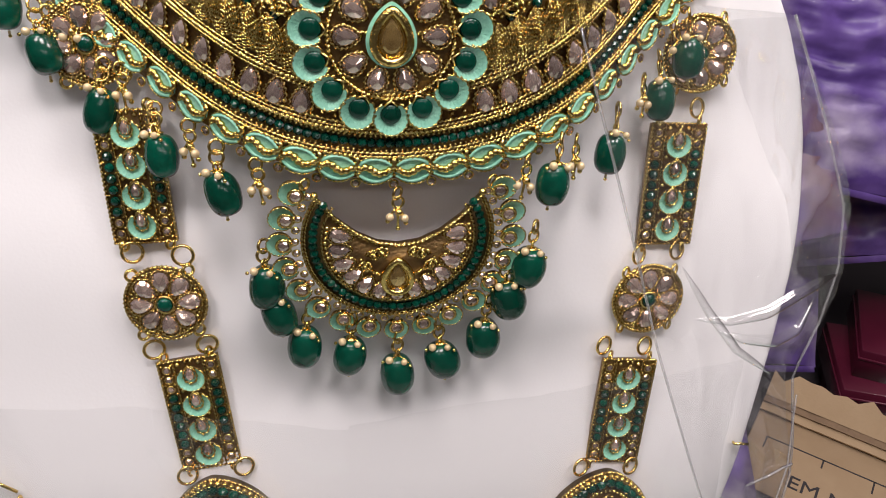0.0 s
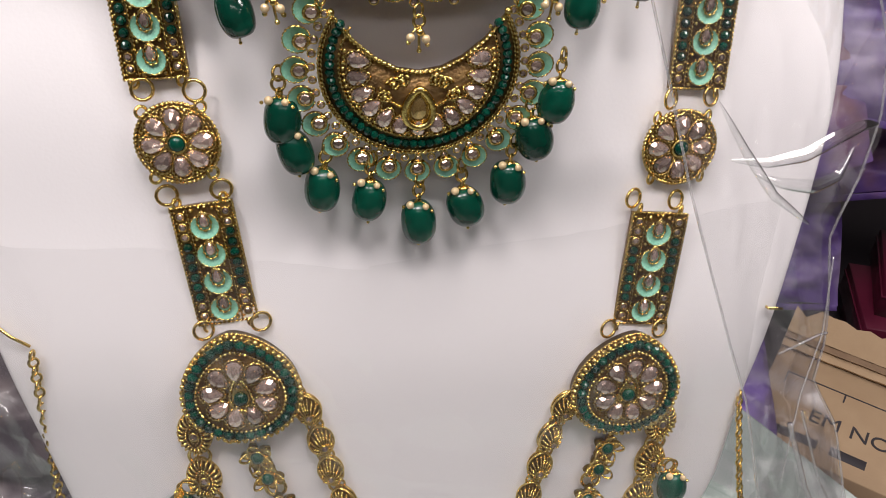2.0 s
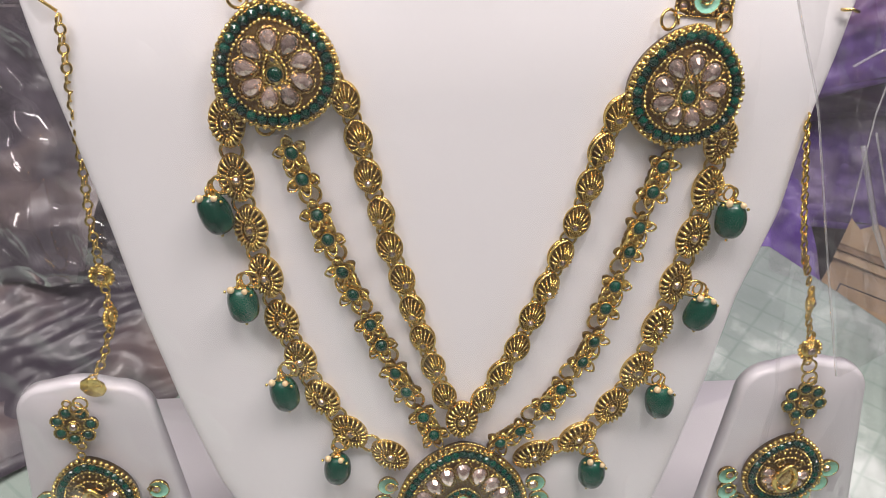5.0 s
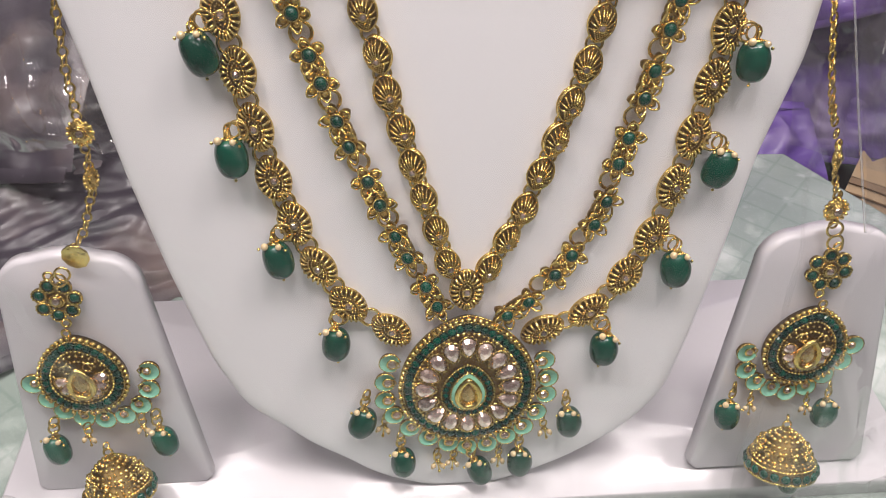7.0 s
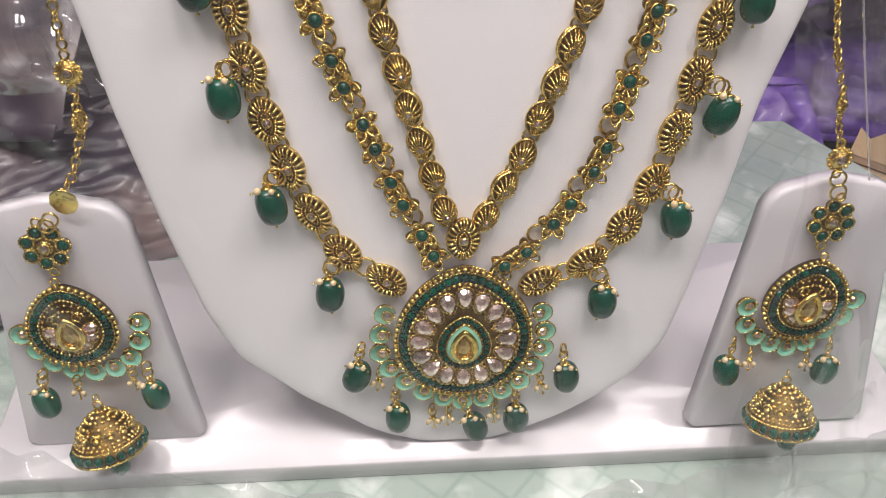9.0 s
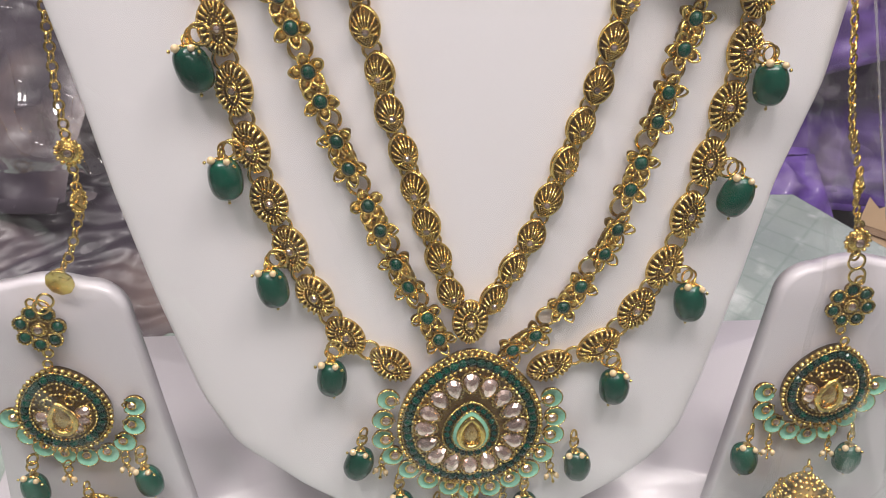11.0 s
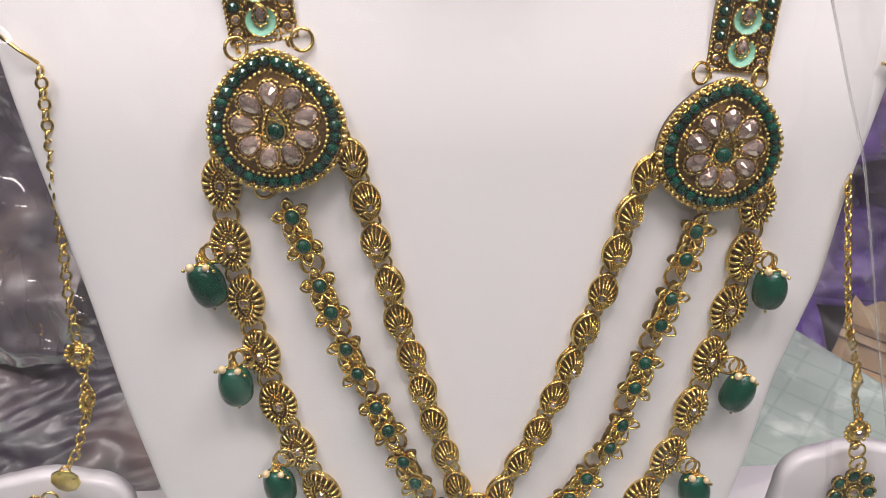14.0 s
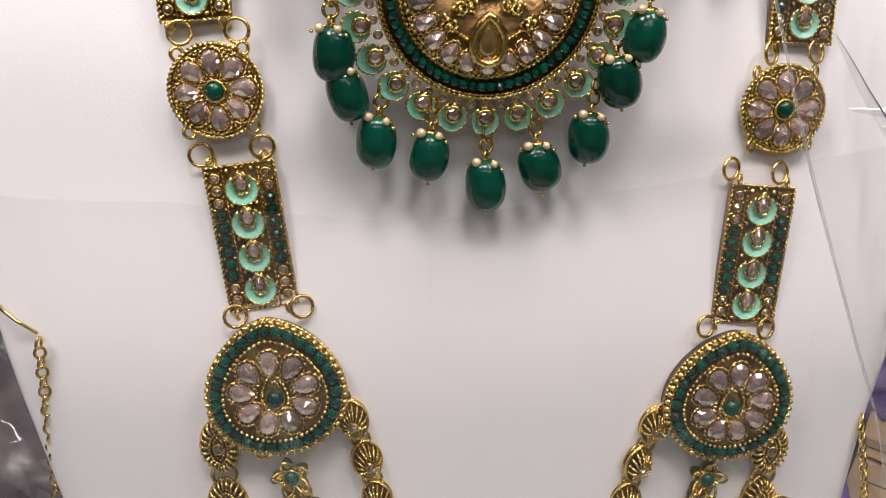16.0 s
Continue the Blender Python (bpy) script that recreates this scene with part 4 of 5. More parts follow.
for u, v, t in ((-115.7, 439.1, 8), (-105.4, 426.4, 8), (-90.5, 410.2, -6), (-72.2, 399.3, 10), (-54.0, 391.4, 6),
                (42.5, 393.6, -6), (63.9, 398.9, -12), (84.3, 412.2, 4), (94.6, 424.6, 2)):
    bead_drop(choker, on(u, v, 8.0, t), sx=0.98)
for u, v, t in ((-62.7, 404.3, 8), (-43.3, 396.0, 8), (33.4, 396.5, -8), (49.9, 400.4, -4), (77.1, 414.1, -8), (-82.9, 417.6, 8), (-97.2, 433.3, 0), (90.2, 429.3, 0)):
    pearl_cluster(choker, on(u, v, 6.0, t, 1.15))

# the crescent lies on the slope below the choker
CR = at(-3.5, 377.3, swell(0, 377.3) + 4.5, 0, 1.04, tilt=12)
CR_R = 27.5


def crescent_base():
    s = Shape()
    n = 72
    a0, a1 = radians(148), radians(392)
    top = [(-23.3, 14.6), (-18, 7.5), (-12, 2.2), (-6, -1.0), (0, -2.0), (6, -1.0), (12, 2.2), (18, 7.5), (23.3, 14.6)]
    outer = [polar(CR_R, a0 + (a1 - a0) * k / n) for k in range(n + 1)]
    t = even(top, n + 1)
    vs, fs = [], []
    for z in (0.8, -1.2):
        vs += [p + (z,) for p in outer] + [(p[0], p[1], z) for p in t]
    m = n + 1
    for k in range(n):
        fs += [(k, k + 1, m + k + 1, m + k), (2 * m + k + 1, 2 * m + k, 3 * m + k, 3 * m + k + 1), (k + 1, k, 2 * m + k, 2 * m + k + 1), (m + k, m + k + 1, 3 * m + k + 1, 3 * m + k)]
    s.add(vs, fs, BROWN)
    s.rope([(p[0], p[1], 1.0) for p in top], 0.7, GOLD)
    for q, r in ((1.0, 0.6), (0.80, 0.55), (0.97, 0.4)):
        s.rope([polar(CR_R * q, a0 + (a1 - a0) * k / 80) + (1.1,) for k in range(81)], r, WIRE)
    for x, y in ((-7, -5), (7, -5), (-9.5, -9), (9.5, -9), (-4.5, -4.2), (4.5, -4.2)):
        pts = [(x + math.copysign(2.2, x) * math.exp(-0.12 * i * 0.4) * math.cos(i * 0.4), y + 2.2 * math.exp(-0.12 * i * 0.4) * math.sin(i * 0.4), 1.1) for i in range(22)]
        s.rope([(p[0], p[1], 1.5) for p in pts], 0.6, GOLD)
        s.ball((x, y, 1.5), 0.8, GOLD, 6, 4)
    for k in range(44):
        a = radians(166 + 208 * k / 43)
        for q in (0.76, 0.43):
            x, y = polar(CR_R * q, a, 0, -1.5 if q < 0.5 else 0)
            if q > 0.5 or y < -6:
                s.ball((x, y, 1.2), 0.62, GOLD, 6, 4)
    for sg in (-1, 1):
        s.ball((sg * 23.6, 15.4, 0.8), 1.2, GOLD)
        s.ring((sg * 26, 19, 0.6), 1.6, 0.45, WIRE, 0, 0.7)
    return s


crescent = part("crescent_pendant", mesh("crescent_pendant", crescent_base), choker, CR, "gold crescent pendant with green crystal band and mint scallops")
crystal_row(crescent, [polar(CR_R * 0.89, radians(150 + 240 * k / 60)) for k in range(61)], 0.8, 0.92, 44, False)
for k in range(13):
    a = 168 + 17 * k
    if a > 372:
        break
    x, y = polar(CR_R * 0.62, radians(a), 0, -1.5)
    part("teardrop_stone", m_tear(), crescent, at(x, y, 0.7, a + 90, 0.98, 0.9))
part("kundan_stone", mesh("kundan_stone", kundan), crescent, at(0, -12.2, 1.0, 0, 0.92))
for k in range(17):
    a = 151 + 14.9 * k
    x, y = polar(CR_R + 5.6, radians(a))
    part("scallop_petal", m_petal(), crescent, at(x, y, -0.2, a + 90, 0.92))
    part("rhinestone", m_rhine(), crescent, at(x * 0.985, y * 0.985, 0.9, 0, 1.8))
for k in range(33):
    a = 149 + 7.6 * k
    x, y = polar(CR_R + 1.9, radians(a))
    part("rhinestone", m_rhine(), crescent, at(x, y, 0.5, 0, 0.95))
for u, v, t in ((-43.2, 361.0, 2), (-40.1, 350.5, 5), (-32.8, 337.7, -8), (-18.4, 333.3, -4), (-2.8, 324.8, 0), (12.2, 329.7, 8), (25.3, 337.9, -3), (32.3, 353.3, 10), (37.8, 365.1, -4)):
    bead_drop(choker, on(u, v, 7.0, t, follow=0.5), sx=1.04)
pearl_cluster(choker, on(-4.2, 388.3, 7.0, 0, 1.1))

# ---- earrings with their chains ----
def ear_plate():
    s = Shape()
    o = tear(31, 34, 72, 0.28)
    s.plate([(x * 0.98, y * 0.98) for x, y in o], -2.0, 0.3, ANTIQUE_SHADED, 0.4, top=0.4)
    granules(s, o, 0.98, 0.6, 0.95)
    s.rope([(x * 0.91, y * 0.91, 0.9) for x, y in o], 0.45, WIRE, True)
    granules(s, o, 0.69, 1.3, 0.62)
    s.plate([(x * 0.67, y * 0.67) for x, y in o], 0, 1.0, ANTIQUE_SHADED, 0.2, top=2.2)
    for k in range(26):
        a = 2 * math.pi * k / 26
        s.ball((9.3 * math.cos(a), 10.0 * math.sin(a) - 0.3, 1.5), 0.6, GOLD, 6, 4)
    for sg in (-1, 1):
        pts = [(sg * (3.8 + 2.6 * math.exp(-0.05 * i) * math.cos(i * 0.4)), 4.2 + 2.6 * math.exp(-0.05 * i) * math.sin(i * 0.4), 1.9) for i in range(20)]
        s.rope(pts, 0.5, GOLD)
    for k in range(7):
        s.ball((-4.5 + 1.5 * k, 7.5 - 0.2 * (k - 3) ** 2, 1.8), 0.65, GOLD, 6, 4)
    s.ring((0, 18.5, 0), 1.4, 0.45, WIRE)
    return s


def jhumka_bell():
    """A bell drop: granulated dome over a beaded rim."""
    s = Shape()
    seg = 40
    prof = ((1.5, 0), (3.2, -1.0), (6.0, -3.0), (9.0, -6.2), (11.4, -10.0), (12.6, -13.0), (14.2, -14.0), (14.6, -17.6), (13.6, -19.0), (12.6, -18.4), (11.0, -12), (5, -4))
    vs = [(r * math.cos(2 * math.pi * j / seg), y, r * math.sin(2 * math.pi * j / seg)) for r, y in prof for j in range(seg)]
    fs = [(i * seg + j, i * seg + (j + 1) % seg, (i + 1) * seg + (j + 1) % seg, (i + 1) * seg + j) for i in range(len(prof) - 1) for j in range(seg)]
    s.add(vs, fs, ANTIQUE_SHADED)
    for r, y, n, b in ((2.4, -0.4, 8, 1.0), (4.3, -1.8, 12, 1.1), (6.3, -3.2, 16, 1.1), (8.3, -5.3, 22, 1.0), (9.6, -7.0, 26, 0.8), (11.7, -11.0, 30, 0.9), (12.4, -12.4, 36, 0.85)):
        for k in range(n):
            a = 2 * math.pi * (k + 0.5 * (n % 2)) / n
            s.ball((r * math.cos(a), y, r * math.sin(a)), b, GOLD, 6, 4)
    for k in range(12):
        a = 2 * math.pi * k / 12
        c, d = math.cos(a), math.sin(a)
        pts = [((10.4 + 0.6 * math.sin(b)) * math.cos(a + 0.2 * math.cos(b)), -9.0 + 2.3 * math.sin(b), (10.4 + 0.6 * math.sin(b)) * math.sin(a + 0.2 * math.cos(b))) for b in (2 * math.pi * i / 12 for i in range(12))]
        s.tube(pts, 0.5, GOLD, True, 5)
        s.ball((10.8 * c, -9.0, 10.8 * d), 1.5, GOLD, 8, 5)
    for y, r in ((-13.6, 13.6), (-18.9, 14.2)):
        s.rope([(r * math.cos(2 * math.pi * k / 60), y, r * math.sin(2 * math.pi * k / 60)) for k in range(60)], 0.75, GOLD, True)
    s.ring((0, 2.0, 0), 1.8, 0.5, WIRE)
    s.ring((0, 5.0, 0), 1.5, 0.45, WIRE, 0, 1.2)
    s.tube([(0, -6, 0), (0, -19, 0)], 0.4, WIRE)
    return s


def ear_flower():
    s = Shape()
    for k in range(7):
        a = 2 * math.pi * k / 7
        x, y = polar(6.6, a)
        s.plate([(x + 2.7 * math.cos(b), y + 2.7 * math.sin(b)) for b in (2 * math.pi * i / 16 for i in range(16))], -1, 0.4, ANTIQUE_SHADED, 0.3)
        s.rope([(x + 2.6 * math.cos(b), y + 2.6 * math.sin(b), 0.6) for b in (2 * math.pi * i / 24 for i in range(24))], 0.6, GOLD, True)
    s.ball((0, 0, 0), (4.2, 4.2, 1.2), ANTIQUE_SHADED, 14, 6)
    s.rope([polar(2.6, 2 * math.pi * k / 30) + (1.0,) for k in range(30)], 0.5, GOLD, True)
    s.ring((0, 10.4, 0.2), 1.7, 0.5, WIRE)
    s.ring((0, -10.6, 0.2), 1.7, 0.5, WIRE)
    return s


def beaded_disc():
    s = Shape().ball((0, 0, 0), (4.4, 4.4, 1.6), GOLD, 16, 8)
    for k in range(14):
        s.ball(polar(4.3, 2 * math.pi * k / 14) + (0.5,), 0.9, GOLD, 6, 4)
    s.rope([polar(2.4, 2 * math.pi * k / 30) + (1.4,) for k in range(30)], 0.5, WIRE, True)
    s.ring((0, 6.2, 0), 1.5, 0.5, WIRE)
    s.ring((0, -6.2, 0), 1.5, 0.5, WIRE)
    return s


def chain_run(parent, pts, w0):
    """Interlocked rolo links along a hanging line."""
    line = even(pts, step=3.1)
    for k, p in enumerate(line):
        m = at(p[0], p[1], p[2] - w0, 90 if k % 2 else 80) @ Matrix.Rotation(radians(25 if k % 2 else 80), 4, "X" if k % 2 else "X")
        part("chain_link", mesh("chain_link", lambda: Shape().ring((0, 0, 0), 1.75, 0.5, WIRE, 0, 0, 12, 0.85)), parent, m)


def earring(w, flower, plate, tilt, scallops, beads, bell, clusters, bell_tilt, yaw):
    e = thing("jhumka_earring", BUST @ at(0, 0, w), "gold bell earring with green stones pinned to its white stand", "earring", "pair of earrings")
    f = part("flower_stud", mesh("flower_stud", ear_flower), e, at(*flower, 3.0, tilt, 1, 1, 1))
    for k in range(7):
        x, y = polar(6.6, 2 * math.pi * k / 7)
        part("green_cabochon", m_cabochon(), f, at(x, y, 0.4, 0, 0.82))
    part("rhinestone", m_rhine(), f, at(0, 0, 1.0, 0, 1.7))
    p = part("drop_plate", mesh("drop_plate", ear_plate), e, at(*plate, 4.0, tilt, 1.1))
    crystal_row(p, tear(31 * 0.80, 34 * 0.80, 72, 0.28), 0.5, 1.12, 28)
    for k in range(7):
        a = 180 + 30 * k
        x, y = polar(6.8, radians(a), 0, -0.6)
        part("teardrop_stone", m_tear(), p, at(x, y, 1.4, a + 90, 0.8, 0.72))
    part("kundan_stone", mesh("kundan_stone", kundan), p, at(0, -1.6, 1.8, 0, 0.92))
    for k, (u, v) in enumerate(scallops):
        a = math.degrees(math.atan2(v - plate[1] - 4, u - plate[0]))
        q = part("scallop_petal", m_petal(), e, at(u, v, 2.0, a + 90, 1.05))
        part("rhinestone", m_rhine(), q, at(0, 0.2, 0.8, 0, 1.35))
    for u, v, t in beads:
        bead_drop(e, at(u, v, 7.5, t))
    for u, v, t in clusters:
        pearl_cluster(e, at(u, v, 5.0, t, 0.95))
    b = part("bell", mesh("bell", jhumka_bell), e, Matrix.Translation((bell[0] * MM, bell[1] * MM, 15 * MM)) @ Matrix.Rotation(radians(bell_tilt), 4, "Z") @ Matrix.Rotation(radians(yaw), 4, "X") @ Matrix.Scale(0.98, 4))
    for k in range(20):
        a = 2 * math.pi * k / 20
        part("green_cabochon", m_cabochon(), b, Matrix.Translation((14.3 * math.cos(a) * MM, -16.2 * MM, 14.3 * math.sin(a) * MM)) @ Matrix.Rotation(-a + math.pi / 2, 4, "Y") @ Matrix.Scale(0.82, 4))
    part("emerald_bead", m_bead(), b, at(3, -23.5, 3, 0, 0.8))
    return e


left = earring(-10, (-155.3, 119.3), (-152.8, 84.3), 6,
               ((-172.3, 80.9), (-167.7, 73.3), (-163.0, 67.4), (-156.2, 63.4), (-148.2, 61.8), (-140.2, 63.2), (-133.4, 68.0), (-129.0, 75.6), (-127.8, 84.3)),
               ((-168.3, 50.1, -4), (-124.8, 51.6, 8)), (-145.5, 51.3), ((-155.5, 55.1, 0), (-133.0, 58.5, 4)), 8, -12)
right = earring(0, (141.5, 123.7), (139.3, 88.5), -8,
                ((116.0, 86.0), (116.9, 77.5), (122.0, 71.4), (128.8, 67.7), (136.2, 65.2), (143.8, 67.4), (150.1, 73.1), (156.2, 79.6), (159.5, 87.2)),
                ((109.6, 57.7, -4), (152.4, 55.7, 2)), (132.8, 54.5), ((119.8, 61.2, 0), (144.6, 59.2, 2)), -3, -12)

chain_run(left, [(-130.6, 280, -4), (-132.2, 255, -7), (-134.4, 228, -11), (-136.2, 205, -13), (-136.0, 193, -13.5)], -10)
chain_run(left, [(-135.0, 174, -13), (-136.4, 160, -12), (-140.5, 147, -10), (-145, 140.5, -8)], -10)
d = part("beaded_disc", mesh("beaded_disc", beaded_disc), left, at(-135.8, 183.3, -3.5, 2))
part("rhinestone", m_rhine(), d, at(0, 0, 1.4, 0, 1.5))
d = part("beaded_disc", mesh("beaded_disc", beaded_disc), left, at(-135.5, 166, -2.0, 2) @ Matrix.Rotation(1.25, 4, "Y") @ Matrix.Scale(0.9, 4))


def foil_disc():
    s = Shape().plate([(4.6 * math.cos(a) * (1 + 0.03 * math.sin(9 * a)), 5.4 * math.sin(a) * (1 + 0.03 * math.sin(9 * a))) for a in (2 * math.pi * k / 40 for k in range(40))], -0.3, 0.3, GOLD, 0.2)
    for k in range(16):
        s.ball((random.uniform(-2.6, 2.6), random.uniform(-3.2, 3.2), 0.15), (random.uniform(0.5, 1.3), random.uniform(0.4, 1.2), 0.35), GOLD, 7, 4)
    return s


part("foil_disc", mesh("foil_disc", foil_disc), left, at(-144.4, 138.2, 4.6, -24) @ Matrix.Rotation(0.35, 4, "X") @ Matrix.Diagonal((1.1, 1.15, 1.3, 1)), "thin stamped gold disc")
chain_run(right, [(122.5, 243, -6), (123.6, 225, -2), (126.0, 206, 0), (129.0, 190, 1), (130.5, 186, 1)], 0)
d = part("beaded_disc", mesh("beaded_disc", beaded_disc), right, at(134.6, 170.5, 2, 8) @ Matrix.Rotation(0.9, 4, "Y") @ Matrix.Scale(0.9, 4))
part("rhinestone", m_rhine(), d, at(0, 0, 1.4, 0, 1.5))
d = part("beaded_disc", mesh("beaded_disc", beaded_disc), right, at(137.8, 150.5, 4, 4))
part("rhinestone", m_rhine(), d, at(0, 0, 1.4, 0, 1.8))
chain_run(right, [(130.0, 189, 1), (132.0, 181, 2), (134.2, 176, 2)], 0)
chain_run(right, [(135.2, 165, 2), (136.6, 159, 3), (137.4, 156, 3)], 0)


# gold pins pressed into the bust's edge
def pin(u0, v0, u1, v1, name="gold_pin"):
    s = Shape()
    w0, w1 = swell(u0, v0), swell(u1, v1)
    mid = ((u0 + u1) / 2, (v0 + v1) / 2 + 0.6, max(w0, w1) + 1.4)
    s.tube([(u0, v0, w0 - 0.5), (u0 * 0.98 + u1 * 0.02, v0, w0 + 0.8), mid, (u1, v1, w1 + 1.0)], 0.6, GOLD)
    return thing(name, BUST, "short gold wire hook pressed into the bust's edge", "pin", mesh=s.mesh(name))


pin(-142.0, 289.5, -131.4, 282.1)
pin(127.2, 281.0, 132.9, 280.3)

for u, v, w in ((-150.2, 131.6, 5.5), (-152.4, 128.8, 5.0)):
    part("jump_ring", ring_mesh(), left, at(u, v, w, 20, 0.95))
for u, v, w in ((138.9, 142.6, 5.0), (140.2, 137.0, 5.0)):
    part("jump_ring", ring_mesh(), right, at(u, v, w, 20, 1.05))

# ---- stock behind: packets, boxes ----
def packet(name, c, size, turn, mats, seed, label, category, group):
    """A plump, creased plastic packet."""
    n = 40
    vs, fs = [], []
    off = Vector((seed * 3.7, seed * 1.3, seed * 2.1))
    for sgn in (1, -1):
        for i in range(n + 1):
            for j in range(n + 1):
                x, y = i / n * 2 - 1, j / n * 2 - 1
                dome = (1 - x ** 8) * (1 - y ** 8)
                crease = noise.fractal(Vector((x * 1.6, y * 1.6, sgn)) + off, 0.8, 2.1, 4)
                fold = abs(noise.noise(Vector((x * 3.1 + y * 1.2, y * 2.2, sgn * 2)) + off))
                ridge = abs(noise.noise(Vector((x * 1.4 + y * 5.5, y * 2.0 - x * 2.5, sgn * 3)) + off))
                z = sgn * dome * (0.42 + 0.18 * crease - 0.3 * fold - 0.55 * ridge) + 0.22 * noise.noise(Vector((x * 1.1, y * 1.1, 9)) + off)
                w = 0.05 * noise.noise(Vector((x * 2, y * 2, 5)) + off)
                vs.append(((x + w) * size[0] / 2 * 1000, (y + w) * size[1] / 2 * 1000, z * size[2] / 2 * 1000))
    m = (n + 1) ** 2
    for i in range(n):
        for j in range(n):
            a = i * (n + 1) + j
            fs += [(a, a + n + 1, a + n + 2, a + 1), (m + a + 1, m + a + n + 2, m + a + n + 1, m + a)]
    s = Shape().add(vs, fs, mats)
    t = thing(name, pose(*c, *turn), label, category, group)
    part("wrapped_body", s.mesh("wrapped_body"), t)
    for sgn in (1, -1):
        seal = Shape()
        w, y = size[0] * 480, sgn * size[1] * 495
        k = 40
        vs = [(-w + 2 * w * i / k, y + sgn * e * 9, 2.5 * noise.noise(Vector((i * 0.5, e, seed))) + (0.5 if i % 2 else 0)) for e in (0, 1) for i in range(k + 1)]
        vs += [(x, yy, z - 0.8) for x, yy, z in vs]
        m = k + 1
        fs = []
        for i in range(k):
            fs += [(i, i + 1, m + i + 1, m + i), (2 * m + i + 1, 2 * m + i, 3 * m + i, 3 * m + i + 1), (m + i, m + i + 1, 3 * m + i + 1, 3 * m + i)]
        seal.add(vs, fs, mats)
        part("crimped_seal", seal.mesh("crimped_seal"), t)
    return t


def packet_mat(name, a, b, blotch, rough=0.42, sc=10):
    return material(name, a, rough, 0.0, b, sc * 2.2, 0.5, 0.3, 40, coat=0.15, blotch=blotch, blotch_scale=sc)


# plastic gloss and deep folds are put into the colour as pale and dark noise
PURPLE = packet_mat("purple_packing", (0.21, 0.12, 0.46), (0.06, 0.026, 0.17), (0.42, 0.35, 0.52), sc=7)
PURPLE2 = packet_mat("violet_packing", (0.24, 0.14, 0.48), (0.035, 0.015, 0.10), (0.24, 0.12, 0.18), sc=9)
# grey film: pale blotches paint in its sheen, dark ones the shaded folds
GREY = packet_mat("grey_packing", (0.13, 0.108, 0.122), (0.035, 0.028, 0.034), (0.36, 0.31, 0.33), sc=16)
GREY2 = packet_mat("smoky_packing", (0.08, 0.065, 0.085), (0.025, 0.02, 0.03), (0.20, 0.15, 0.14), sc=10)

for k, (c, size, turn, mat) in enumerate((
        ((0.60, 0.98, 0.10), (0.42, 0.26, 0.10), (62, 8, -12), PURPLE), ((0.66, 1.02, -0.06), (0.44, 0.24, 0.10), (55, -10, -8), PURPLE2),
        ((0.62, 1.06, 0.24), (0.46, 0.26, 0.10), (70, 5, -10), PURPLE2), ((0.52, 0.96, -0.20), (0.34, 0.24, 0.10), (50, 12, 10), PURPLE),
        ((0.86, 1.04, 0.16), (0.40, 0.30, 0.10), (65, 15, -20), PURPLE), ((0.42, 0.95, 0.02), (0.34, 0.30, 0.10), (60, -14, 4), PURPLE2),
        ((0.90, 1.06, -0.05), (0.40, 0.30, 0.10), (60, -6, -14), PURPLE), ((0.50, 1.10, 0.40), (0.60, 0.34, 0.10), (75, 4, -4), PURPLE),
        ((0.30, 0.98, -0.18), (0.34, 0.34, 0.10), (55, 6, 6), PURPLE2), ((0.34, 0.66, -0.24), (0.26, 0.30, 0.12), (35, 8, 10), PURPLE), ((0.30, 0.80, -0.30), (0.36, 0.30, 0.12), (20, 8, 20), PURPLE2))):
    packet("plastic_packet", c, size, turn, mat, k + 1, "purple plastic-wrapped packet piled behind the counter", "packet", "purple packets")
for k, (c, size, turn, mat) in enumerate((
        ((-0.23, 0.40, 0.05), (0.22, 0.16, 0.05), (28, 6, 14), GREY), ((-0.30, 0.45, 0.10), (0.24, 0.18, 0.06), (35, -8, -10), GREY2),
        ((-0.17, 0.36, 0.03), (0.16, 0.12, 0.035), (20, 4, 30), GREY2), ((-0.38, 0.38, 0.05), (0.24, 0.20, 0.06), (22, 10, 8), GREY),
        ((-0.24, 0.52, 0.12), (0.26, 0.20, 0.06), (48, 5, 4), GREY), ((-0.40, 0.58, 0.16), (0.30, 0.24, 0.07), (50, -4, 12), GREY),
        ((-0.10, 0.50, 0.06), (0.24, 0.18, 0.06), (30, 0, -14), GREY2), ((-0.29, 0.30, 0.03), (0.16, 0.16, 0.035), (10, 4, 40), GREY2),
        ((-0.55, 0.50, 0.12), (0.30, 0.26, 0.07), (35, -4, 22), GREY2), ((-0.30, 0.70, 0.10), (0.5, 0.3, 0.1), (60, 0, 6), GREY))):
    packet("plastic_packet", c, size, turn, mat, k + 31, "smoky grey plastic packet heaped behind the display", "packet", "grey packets")


